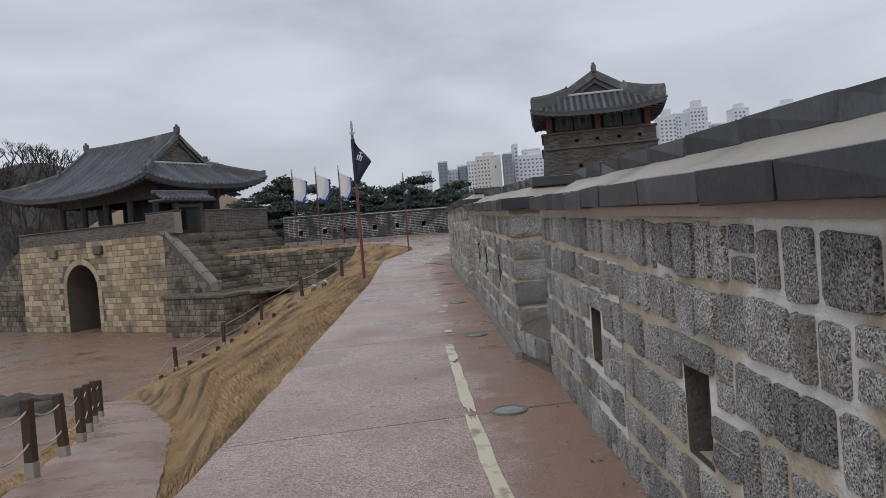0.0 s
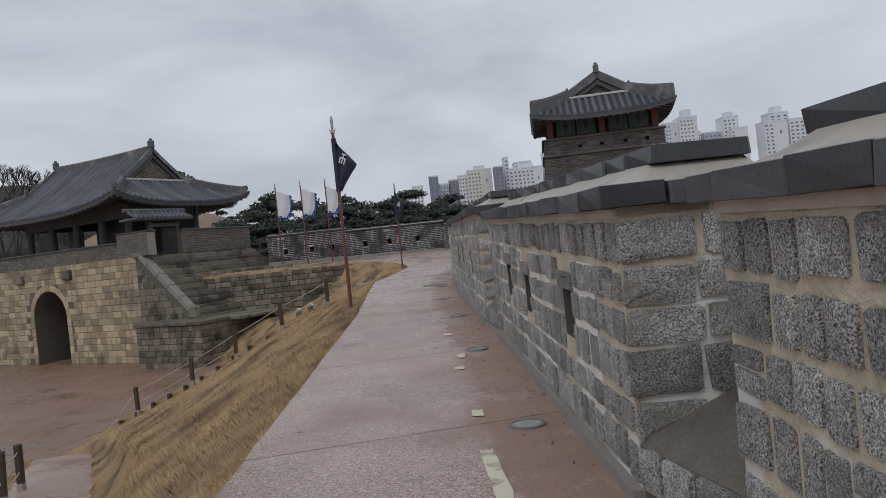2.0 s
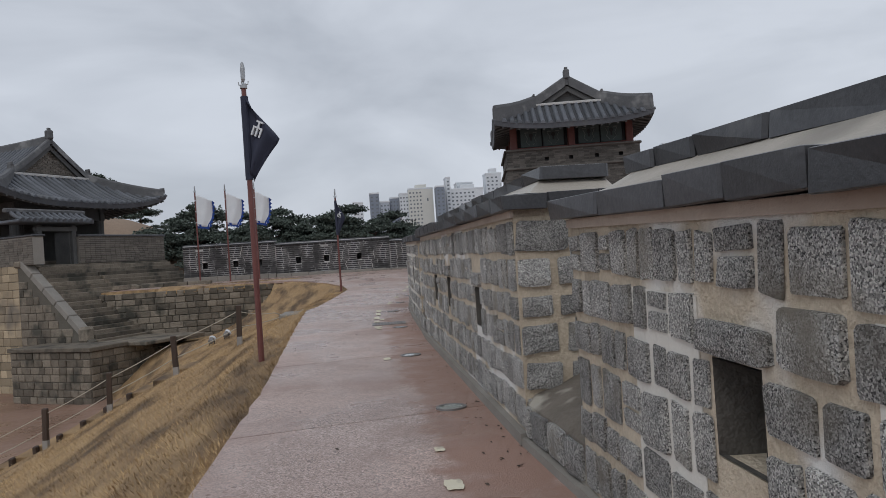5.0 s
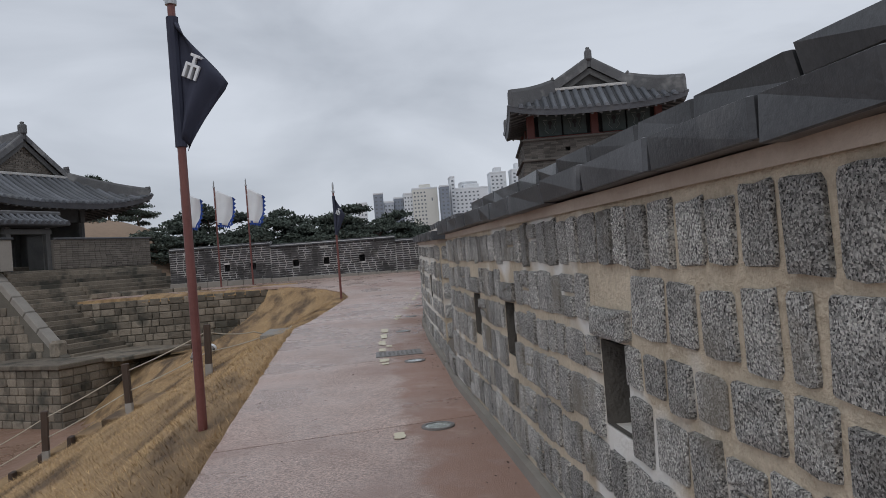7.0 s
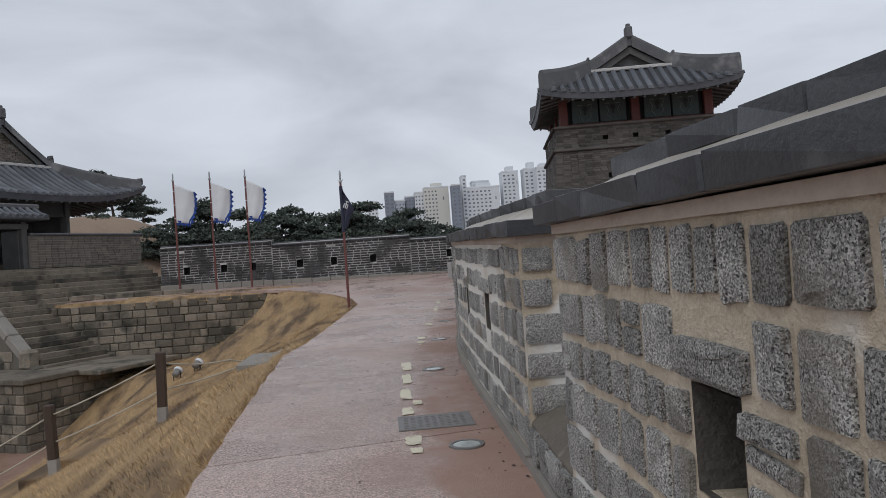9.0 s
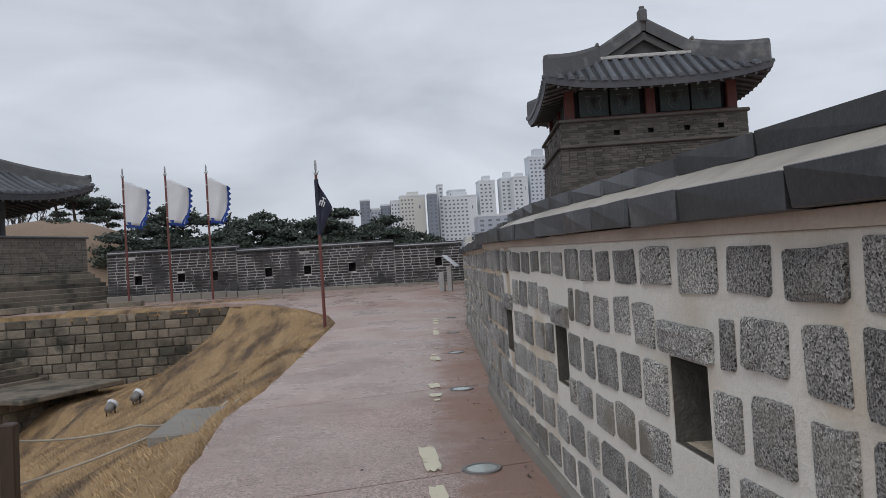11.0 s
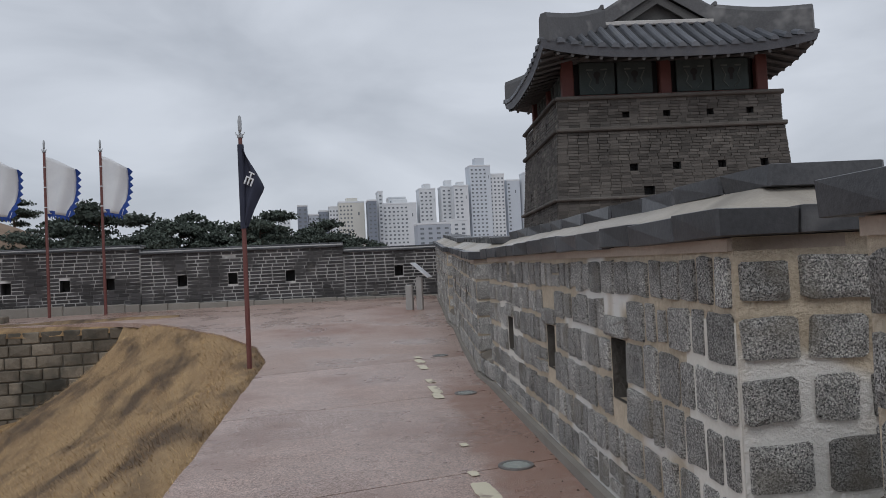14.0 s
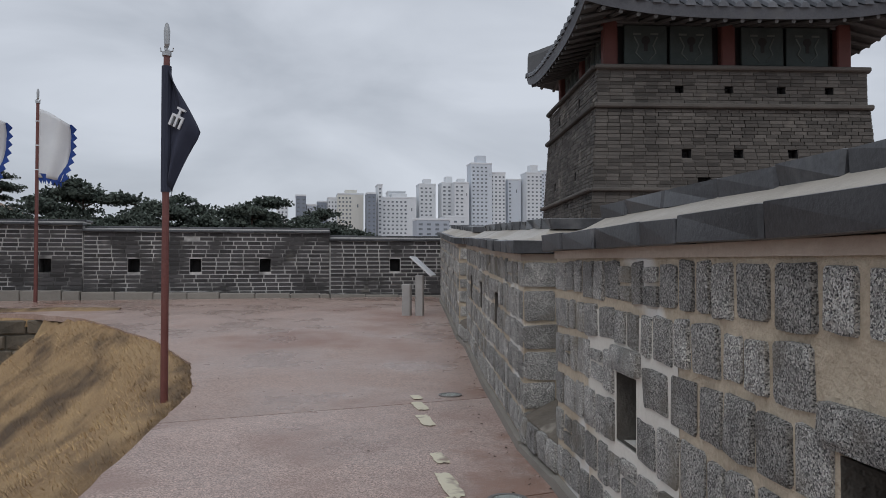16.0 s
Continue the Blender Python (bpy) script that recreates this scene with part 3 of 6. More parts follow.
def build_path():
    """Concrete slabs between the grass edge and the parapet, with open joints."""
    base = thing("path", "wet pinkish-grey exposed-aggregate concrete walkway beside the parapet", "path", kind="structure")
    cuts = [-8, -4.4, -1.2, 1.9, 5.2, 8.9, 12.3, 15.7, 19.4, 23.2, 26.4, 29.8, 33.0, 36.3, 39.6]
    rg = random.Random(4)

    def strip(name, y0, y1, xa, xb, dz, mat, nx=4, skew=0.0, ny=None, fade=False):
        vs, fs = [], []
        ny = ny or max(2, int((y1 - y0) / 0.3))
        for j in range(ny + 1):
            for i in range(nx + 1):
                y = y0 + (y1 - y0) * j / ny
                x = xa(y) + (xb(y) - xa(y)) * i / nx
                yy = y + skew * (x + 0.6) * (max(0.0, 1 - j / 40) if fade else 1)
                vs.append((x, yy, path_z(yy) + dz))
        n = nx + 1
        for j in range(ny):
            for i in range(nx):
                fs.append((j * n + i, j * n + i + 1, (j + 1) * n + i + 1, (j + 1) * n + i))
        m = len(vs)
        vs += [(x, y, z - 0.12) for x, y, z in vs]
        rim = [i for i in range(n)] + [j * n + nx for j in range(1, ny + 1)] + [ny * n + i for i in range(nx - 1, -1, -1)] + [j * n for j in range(ny - 1, 0, -1)]
        for a, b in zip(rim, rim[1:] + rim[:1]):
            fs.append((b, a, a + m, b + m))
        me = mesh_of(name, vs, fs, mat)
        at = me.attributes.new("mud", "FLOAT", "POINT")
        at.data.foreach_set("value", [0.72 * smooth(-0.4, 0.3, x - band(y)) * smooth(41.5, 36, y) for x, y, z in vs])
        return piece(name, me, base)

    def left(y):
        return edge_x(y) + 0.035 * noise.noise((0, y * 2.2, 0)) + 0.02 * noise.noise((3, y * 7, 0))

    def band(y):
        return wall_x(y) - 0.72 + 0.10 * noise.noise((7, y * 0.8, 0)) + 0.03 * noise.noise((9, y * 4, 0))

    for a, b in zip(cuts, cuts[1:]):
        strip("slab", a + 0.009, b - 0.009, left, lambda y: wall_x(y) + 0.06, 0.03, M["concrete"], 12, 0.17)
    strip("bed", -8, 39.5, lambda y: edge_x(y) + 0.05, lambda y: wall_x(y) + 0.03, 0.005, M["joint"], 2, 0.17)
# the open plaza before the brick parapet
    def plaza_left(y):
        if y < 49.3:
            return edge_x(y) + 0.05 * noise.noise((5, y * 1.5, 0)) + 0.03 * noise.noise((3, y * 5, 0))
        return -5.5 - 9.0 * smooth(49.7, 51.0, y) - 0.9 * (min(y, 51.0) - 49.3)

    ramp = thing("ramp", "smooth pink earth ramp going down to the yard", "ramp", kind="structure")
    vs, fs = [], []
    for j in range(121):
        y = 1.0 + 24.0 * j / 120
        for i in range(7):
            u = i / 3 - 1
            x = ramp_x(y) + u * 0.86 + 0.08 * noise.noise((u * 2, y * 1.3, 4)) * (abs(u) > 0.9)
            vs.append((x, y, ramp_z(y) + 0.065 - 0.05 * u * u))
    for j in range(120):
        for i in range(6):
            fs.append((j * 7 + i, j * 7 + i + 1, j * 7 + i + 8, j * 7 + i + 7))
    piece("ramp_surface", mesh_of("ramp_surface", vs, fs, M["plaza"], True), ramp)
    strip("plaza_paving", 39.612, 53.75, plaza_left, lambda y: wall_x(min(y, 51.9)) + 0.1, 0.03, M["plaza"], 24, 0.17, 120, True)


build_path()


# ---- parapet of rough granite blocks ----


def rubble_variants(name, mat, count, seed):
    """Unit split stones: uneven four-cornered faces with sharp broken edges and a hewn front."""
    rg = random.Random(seed)
    out = []
    n = 10
    for i in range(count):
        corners = [Vector((sx * 0.5 * rg.uniform(0.90, 1.02), sz * 0.5 * rg.uniform(0.89, 1.02))) for sx, sz in ((-1, -1), (1, -1), (1, 1), (-1, 1))]
        ring = []
        for k in range(4):
            a, b, p = corners[k], corners[(k + 1) % 4], corners[k - 1]
            cut = rg.uniform(0.02, 0.10)
            ring.append(a.lerp(p, cut))
            ring.append(a.lerp(b, cut * rg.uniform(0.7, 1.3)))
            if k % 2 == 0:
                m = a.lerp(b, rg.uniform(0.35, 0.65))
                ring.append(m + Vector((0, rg.uniform(-0.04, 0.03) * (-1 if k == 0 else 1))))
        tilt, nod = rg.uniform(-0.5, 0.5), rg.uniform(-0.4, 0.4)
        vs = [(p.x, 0.5, p.y) for p in ring]
        vs += [(p.x * rg.uniform(0.955, 1.0), -0.72 + tilt * p.x + nod * p.y + rg.uniform(-0.12, 0.12), p.y * rg.uniform(0.94, 1.0)) for p in ring]
        vs += [(p.x * rg.uniform(0.52, 0.74), -1.0 + 0.8 * (tilt * p.x + nod * p.y) + rg.uniform(-0.3, 0.2), p.y * rg.uniform(0.5, 0.72)) for p in ring]
        vs.append((rg.uniform(-0.15, 0.15), -1.05 - rg.uniform(-0.2, 0.3), rg.uniform(-0.12, 0.12)))
        fs = []
        for k in range(n):
            j = (k + 1) % n
            fs += [(k, j, n + j, n + k), (n + k, n + j, 2 * n + j, 2 * n + k), (2 * n + k, 2 * n + j, 3 * n)]
        out.append(mesh_of(name, vs, fs, mat))
    return out


STONES = rubble_variants("stone", M["granite"], 30, 11)
THICK = 0.88
SEGMENTS = [
    # face line (y, x), underside of the coping at both ends, openings (y, top), plinth, stretches repointed in white (y, y, wide joints)
    ([(-4.0, 1.0), (6.40, 0.93)], (1.36, 1.615), ((-0.6, 0.88), (2.80, 0.88), (4.52, 0.93)), False, ((3.9, 4.9, False),)),
    ([(7.2, 0.73), (13.35, 0.61)], (1.645, 1.825), ((8.60, 1.15), (10.40, 1.18), (11.66, 1.25)), True, ((7.8, 8.38, False), (9.2, 10.2, False), (10.6, 11.0, False), (11.9, 12.5, False))),
    ([(14.5, 0.53), (21.05, 0.36)], (1.965, 2.01), ((16.15, 1.36), (18.10, 1.42), (19.40, 1.43)), True, ()),
    ([(22.22, 0.38), (25.0, 0.39), (27.5, 0.47), (29.45, 0.64)], (1.99, 2.135), ((23.95, 1.52), (25.70, 1.51), (27.48, 1.51)), True, ((22.9, 27.32, True),)),
    ([(30.32, 0.80), (36.75, 1.56)], (2.115, 2.175), ((31.78, 1.58), (33.50, 1.54), (35.35, 1.50)), True, ((30.3, 30.8, False), (34.7, 36.0, False))),
    ([(37.72, 1.63), (43.7, 2.63)], (2.17, 2.45), ((39.6, 1.78), (41.3, 1.86), (42.8, 1.93)), True, ((39.9, 40.8, False),)),
    ([(44.6, 2.70), (51.9, 3.9)], (2.48, 2.95), ((46.2, 2.12), (48.0, 2.2), (49.8, 2.28)), True, ()),
]


def slab_mesh(rg):
    bm = boxed(-0.5, 0.5, -0.5, 0.5, -0.5, 0.5)
    for v in bm.verts:
        v.co.z += rg.uniform(-0.05, 0.05)
        v.co.x += rg.uniform(-0.008, 0.008)
        v.co.y += rg.uniform(-0.03, 0.03)
    bmesh.ops.bevel(bm, geom=bm.edges[:], offset=0.03, segments=1, affect="EDGES")
    me = bpy.data.meshes.new("cap_slab")
    bm.to_mesh(me)
    bm.free()
    me.materials.append(M["cap"])
    return me


SLABS = [slab_mesh(random.Random(i)) for i in range(8)]


def merlon_courses(rg, s0, s1, zs, holes, wide):
    """Stones over a face in uneven courses, round its openings: centre s, z, width, height."""
    out = []
    for z0, z1 in zip(zs, zs[1:]):
        free, at = [], s0
        for a, b, c, d in sorted(holes):
            if c < z1 - 0.05 and d > z0 + 0.05:
                free.append((at, a))
                at = b
        free.append((at, s1))
        for a, b in free:
            s = a
            while s < b - 0.04:
                loose = wide(s)
                w = rg.uniform(0.24, 0.38) if loose else rg.choice((rg.uniform(0.14, 0.21), rg.uniform(0.18, 0.30)))
                if b - s - w < 0.13:
                    w = b - s
                    if w > 0.46:
                        w /= 2
                e = min(b, s + w)
                bed = rg.uniform(0.045, 0.07) if loose else rg.uniform(0.024, 0.052)
                joint = rg.uniform(0.045, 0.075) if loose else rg.uniform(0.018, 0.044)
                lo, hi = z0 + bed / 2 + rg.uniform(-0.012, 0.012), z1 - bed / 2 + rg.uniform(-0.012, 0.012)
                if not loose and rg.random() < 0.07 and hi - lo > 0.16:
                    m = lo + (hi - lo) * rg.uniform(0.4, 0.6)
                    out.append(((s + e) / 2, (lo + m) / 2, e - s - joint, m - lo - 0.015))
                    out.append(((s + e) / 2, (m + hi) / 2, e - s - joint, hi - m - 0.015))
                else:
                    out.append(((s + e) / 2, (lo + hi) / 2, e - s - joint, hi - lo))
                s = e
    return out


def build_parapet(index, line, caps, loops, plinth, white):
    rg = random.Random(50 + index)
    wall = thing("wall_%d" % index, "parapet of rough grey granite blocks in sandy mortar", "wall", kind="structure")
    pts = [Vector((x, y, 0)) for y, x in line]
    cum = [0.0]
    for a, b in zip(pts, pts[1:]):
        cum.append(cum[-1] + (b - a).length)
    length = cum[-1]

    def at(s):
        i = max(k for k in range(len(cum) - 1) if s >= cum[k] - 1e-9 or k == 0)
        d = (pts[i + 1] - pts[i]).normalized()
        return pts[i] + d * (s - cum[i]), d

    def top(s):
        return caps[0] + (caps[1] - caps[0]) * s / length

    def foot(s):
        return path_z(at(min(max(s, 0), length))[0].y) - 0.05

    def P(s, deep, f):
        p, d = at(min(max(s, 0), length))
        n = Vector((d.y, -d.x, 0))
        zg = path_z(p.y) - 0.05
        return Vector((p.x, p.y, 0)) + n * deep + Vector((0, 0, zg + f * (top(s) - zg)))

    def s_of(y):
        return float(np.interp(y, [p.y for p in pts], cum))

    def rel(s, z):
        return (z - foot(s)) / (top(s) - foot(s))

    holes = []
    for y, z in loops:
        s = s_of(y)
        w, h = rg.uniform(0.13, 0.155), rg.uniform(0.33, 0.38)
        holes.append((s - w, s + w, rel(s, z - h), rel(s, z)))
    sheet(lambda s, d, f: P(s, d + 0.006, f), length, 0.0, 1.0, holes, THICK, M["mortar"], "core", wall, 0.6)
    # splayed linings, coloured dark to paint in the shade inside each loophole
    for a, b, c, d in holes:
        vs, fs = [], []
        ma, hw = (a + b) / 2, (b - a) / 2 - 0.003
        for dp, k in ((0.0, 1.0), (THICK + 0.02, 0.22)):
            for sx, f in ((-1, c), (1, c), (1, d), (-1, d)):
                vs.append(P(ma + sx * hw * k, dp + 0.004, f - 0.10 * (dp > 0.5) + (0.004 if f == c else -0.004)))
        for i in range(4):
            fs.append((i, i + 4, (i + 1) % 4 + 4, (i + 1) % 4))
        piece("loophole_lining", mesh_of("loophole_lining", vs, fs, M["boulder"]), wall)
    for a, b, loose in white:
        a, b = s_of(a), s_of(b)
        inside = [(max(p, a) - a, min(q, b) - a, c, d) for p, q, c, d in holes if q > a and p < b]
        lo, hi = (0.1, 0.967) if loose else (0.14, 0.80)
        ragged = lambda s: 0.10 * noise.noise((s * 3.1, index * 7.0, 0.0)) * (not loose)
        sheet(lambda s, d, f: P(a + s + 0.5 * ragged(f * 4), d + 0.001, f), b - a, lo, hi, inside, 0.004, M["whitemortar"], "repointing", wall, 0.4, False)
    # courses as shares of the height, 0.23 m or so each
    low = 0.10 if plinth else 0.03
    count = 6
    rows = [low + (0.966 - low) * (k + (rg.uniform(-0.1, 0.1) if 0 < k < count else 0)) / count for k in range(count + 1)]
    tall = top(length / 2) - foot(length / 2)
    lintels = [(a - 0.09, b + 0.09, d, d + 0.085) for a, b, c, d in holes]
    ranges = [(s_of(a), s_of(b)) for a, b, loose in white if loose]
    wide = lambda s: any(a < s < b for a, b in ranges)
    flat = [(a, b, c * tall, d * tall) for a, b, c, d in holes + lintels]

    def set_stone(p, along, out, w, h, deep):
        m = face_matrix(p, along, out, w, deep, h)
        if rg.random() < 0.5:
            m = m @ Matrix.Diagonal((-1, 1, -1, 1))
        piece("stone", rg.choice(STONES), wall, m @ Matrix.Rotation(rg.uniform(-0.035, 0.035), 4, "Y"))

    for s, z, w, h in merlon_courses(rg, 0.0, length, [r * tall for r in rows], flat, wide):
        f = z / tall
        k = (top(s) - foot(s)) / tall
        n = at(s)[1]
        set_stone(P(s, 0, f), P(s + 0.05, 0, f) - P(s - 0.05, 0, f), (-n.y, n.x, 0), w, h * k, rg.uniform(0.007, 0.020))
    for a, b, c, d in lintels:
        s, f = (a + b) / 2, (c + d) / 2
        n = at(s)[1]
        piece("lintel", rg.choice(STONES), wall, face_matrix(P(s, 0, f), P(s + 0.05, 0, f) - P(s - 0.05, 0, f), (-n.y, n.x, 0), b - a - 0.02, 0.03, (d - c) * tall - 0.015))
    # the end faces, of larger stones in wide pale joints
    for s_end, sg in ((0.0, -1), (length, 1)):
        n = at(s_end)[1]
        side = Vector((n.y, -n.x, 0))
        hz = top(s_end) - foot(s_end)
        for j, (f0, f1) in enumerate(zip(rows, rows[1:])):
            q = -0.012
            while q < THICK - 0.08:
                w = rg.uniform(0.24, 0.44)
                if THICK - q - w < 0.16:
                    w = THICK + 0.01 - q
                jw = rg.uniform(0.008, 0.03) if index in (2, 6) else rg.uniform(0.03, 0.07)
                bed = rg.uniform(0.012, 0.03) if index in (2, 6) else rg.uniform(0.045, 0.07)
                set_stone(P(s_end, q + w / 2, (f0 + f1) / 2) + n * 0.002 * sg, side * -sg, n * sg, w - jw, (f1 - f0) * hz - bed, rg.uniform(0.016, 0.03))
                q += w
    # smooth mortar below the coping
    sheet(lambda s, d, f: P(s, d - 0.014, f), length, 0.968, 0.998, (), 0.5, M["band"], "mortar_band", wall, 0.6, False)
    if plinth:
        sheet(lambda s, d, f: P(s, d - 0.05, f), length, 0.0, 0.095, (), 0.3, M["plinth"], "plinth", wall, 0.6, False)

    # coping: low slabs all round, a rendered slope and a higher middle row
    def slab(name, s, deep, along_s, along_d, lift, thick):
        c = min(max(s, 0.0), length)
        k = at(c)[1]
        d = P(min(c + 0.2, length), 0, 1) - P(max(c - 0.2, 0), 0, 1)
        p = P(c, deep, 1.0) + k * (s - c) + Vector((0, 0, lift + thick / 2 + rg.uniform(-0.006, 0.006)))
        m = face_matrix(p, d, (-k.y, k.x, 0), along_s - 0.006, along_d, thick)
        piece(name, rg.choice(SLABS), wall, m @ Matrix.Rotation(rg.uniform(-0.012, 0.012), 4, "Z"))

    def row(name, s0, s1, deep, width, lift, thick, wmin, wmax):
        s = s0
        while s < s1 - 0.05:
            w = rg.uniform(wmin, wmax)
            if s1 - s - w < wmin * 0.6:
                w = s1 - s
            slab(name, s + w / 2, deep + width / 2, w, width, lift, thick)
            s += w

    row("cap_slab", -0.09, length + 0.09, -0.09, 0.34, -0.002, 0.112, 0.34, 0.75)
    row("cap_slab", -0.09, length + 0.09, THICK - 0.25, 0.34, -0.002, 0.112, 0.5, 0.9)
    for s in (0.08, length - 0.08):
        slab("cap_slab", s, THICK / 2, 0.34, THICK - 0.5 - 0.01, -0.002, 0.112)
    vs, fs = [], []
    k = max(2, int(length / 0.3))
    marks_ = [0.0, 0.26] + [0.26 + (length - 0.52) * i / k for i in range(1, k)] + [length - 0.26, length]
    prof = ((0.0, 0.110), (0.14, 0.150), (0.30, 0.228), (THICK - 0.08, 0.228), (THICK - 0.04, 0.17), (THICK, 0.110))
    for s in marks_:
        edge = 0.0 if s in (0.0, length) else 1.0
        for dp, lift in prof:
            vs.append(P(s, dp, 1) + Vector((0, 0, 0.110 + (lift - 0.110) * edge + 0.008 * noise.noise((s * 2.3, dp * 4, index)))))
    w = len(prof)
    for i in range(len(marks_) - 1):
        for j in range(w - 1):
            fs.append((i * w + j, (i + 1) * w + j, (i + 1) * w + j + 1, i * w + j + 1))
    piece("coping_render", mesh_of("coping_render", vs, fs, M["render"]), wall)
    row("ridge_slab", 0.16, length - 0.16, 0.27, THICK - 0.33, 0.212, 0.10, 0.34, 0.75)


def build_crenel(index, a, b):
    """The low sill between two lengths of the parapet, sloping up to the outside."""
    wall = thing("wall_sill_%d" % index, "low sloping sill of stone and dark mortar between two parapet lengths", "wall", kind="structure")
    rg = random.Random(500 + index)
    (ya, xa), (yb, xb) = a, b
    n = 6
    vs, fs = [], []
    prof = ((0.0, -0.05), (0.0, 0.33), (0.07, 0.385), (0.30, 0.47), (0.60, 0.61), (THICK, 0.72), (THICK, -0.3))
    for i in range(n + 1):
        t = i / n
        x, y = xa + (xb - xa) * t, ya + (yb - ya) * t
        for dp, z in prof:
            bumpy = 0.035 * noise.noise((x * 4, y * 4 + dp * 5, index)) if 0.05 < dp < 0.8 else 0.0
            vs.append((x + dp + 0.01, y, path_z(y) + z + bumpy))
    w = len(prof)
    for i in range(n):
        for j in range(w - 1):
            fs.append((i * w + j, (i + 1) * w + j, (i + 1) * w + j + 1, i * w + j + 1))
    piece("sill_core", mesh_of("sill_core", vs, fs, M["sill"]), wall)
    d = Vector((xb - xa, yb - ya, 0)).normalized()
    out = Vector((-d.y, d.x, 0))
    span = math.hypot(xb - xa, yb - ya)
    s = 0.02
    while s < span - 0.08:
        w_ = min(rg.uniform(0.2, 0.4), span - s)
        p = Vector((xa + 0.01, ya, 0)) + d * (s + w_ / 2)
        p.z = path_z(p.y) + 0.215
        piece("stone", rg.choice(STONES), wall, face_matrix(p, d, out, w_ - 0.03, 0.035, 0.22))
        s += w_
    # the kerb of the walkway goes on below
    if index > 1:
        P = lambda s, deep, z: Vector((xa + (xb - xa) * s / (yb - ya) + deep, ya + s, z + path_z(ya + s)))
        sheet(lambda s, deep, z: P(s, deep - 0.045, z), yb - ya, -0.1, 0.09, (), 0.2, M["plinth"], "plinth", wall, 0.3, False)


for i_, seg in enumerate(SEGMENTS):
    build_parapet(i_ + 1, *seg)
for i_, (one, two) in enumerate(zip(SEGMENTS, SEGMENTS[1:])):
    build_crenel(i_ + 1, one[0][-1], two[0][0])


# ---- tiled hip-and-gable roof ----
def build_roof(parent, A, B, R, ze, zr, bg, lift, rise=1.3, tile_gap=0.3, gable="gatebrick", hip=(0.28, 0.28)):
    """Ridge along x from -R to R; eaves at |x| = A and |y| = B; the gables stand over y from -bg to bg."""
    def z_of(x, y):
        b = abs(y)
        s = min(1, max(0, (abs(x) - R) / (A - R)))
        be = max(b, bg + (B - bg) * s) if abs(x) > R else b
        t = min(1, be / B)
        corner = (abs(x) / A) ** 3 * (b / B) ** 3
        return ze + (zr - ze) * (1 - t) ** rise + lift * corner + 0.18 * lift * (abs(x) / A) ** 2

    def limit_x(b):
        return R if b <= bg else R + (A - R) * (b - bg) / (B - bg)

    roof = piece("roof", mesh_of("roof", [], [], M["tile"]), parent)
    vs, fs = [], []

    def grid(rows):
        n = len(rows[0])
        k = len(vs)
        for r in rows:
            vs.extend(r)
        for j in range(len(rows) - 1):
            for i in range(n - 1):
                fs.append((k + j * n + i, k + j * n + i + 1, k + (j + 1) * n + i + 1, k + (j + 1) * n + i))

    for sg in (1, -1):
        rows = []
        for j in range(13):
            b = B * j / 12
            x = limit_x(b)
            rows.append([(x * (i / 8 - 1), sg * b, z_of(x * (i / 8 - 1), b)) for i in range(17)])
        grid(rows)
        rows = []
        for j in range(7):
            s = j / 6
            y = bg + (B - bg) * s
            x = R + (A - R) * s
            rows.append([(sg * x, y * (i / 6 - 1), z_of(x + 1e-6, y * (i / 6 - 1))) for i in range(13)])
        grid(rows)
    me = mesh_of("roof", vs, fs, M["tilebed"])
    roof.data = me
    # underside
    us = [(x * 0.985, y * 0.985, z - 0.26 - 0.1 * (1 - max(abs(x) / A, abs(y) / B))) for x, y, z in vs]
    piece("eave_underside", mesh_of("eave_underside", us, fs, M["timber"]), parent)
    r = tile_gap * 0.32
    for sg in (1, -1):
        for horizontal in (True, False):
            bm = bmesh.new()
            hi, lo = [], []
            for i in range(17):
                q = i / 8 - 1
                x, y = (q * A, sg * B) if horizontal else (sg * A, q * B)
                z = z_of(x, y)
                hi.append(bm.verts.new((x, y, z + 0.02)))
                lo.append(bm.verts.new((x * 0.985, y * 0.985, z - 0.27)))
            for i in range(16):
                bm.faces.new((hi[i], hi[i + 1], lo[i + 1], lo[i]))
            part("fascia", bm, M["tile"], parent)

    def tile_row(pts, across):
        n = 5
        tv, tf = [], []
        for p in pts:
            for k in range(n + 1):
                a = math.pi * k / n
                tv.append((p[0] + across[0] * r * math.cos(a), p[1] + across[1] * r * math.cos(a), p[2] + r * 1.15 * math.sin(a)))
        for j in range(len(pts) - 1):
            for k in range(n):
                tf.append((j * (n + 1) + k, j * (n + 1) + k + 1, (j + 1) * (n + 1) + k + 1, (j + 1) * (n + 1) + k))
        tf.append(tuple((len(pts) - 1) * (n + 1) + k for k in range(n + 1)))
        piece("tile_row", mesh_of("tile_row", tv, tf, M["tile"], False), roof)

    nx = int(2 * A / tile_gap)
    for sg in (1, -1):
        for i in range(nx):
            x = -A + (i + 0.5) * 2 * A / nx
            b0 = 0.0 if abs(x) < R else bg + (B - bg) * (abs(x) - R) / (A - R)
            if B - b0 < 0.2:
                continue
            m = max(2, int((B - b0) / 0.5))
            tile_row([(x, sg * (b0 + (B + 0.05 - b0) * j / m), z_of(x, min(B, b0 + (B - b0) * j / m))) for j in range(m + 1)], (1, 0))
        ny = int(2 * B / tile_gap)
        for i in range(ny):
            y = -B + (i + 0.5) * 2 * B / ny
            s0 = 0.0 if abs(y) < bg else (abs(y) - bg) / (B - bg)
            if (1 - s0) * (A - R) < 0.2:
                continue
            m = max(2, int((1 - s0) * (A - R) / 0.5))
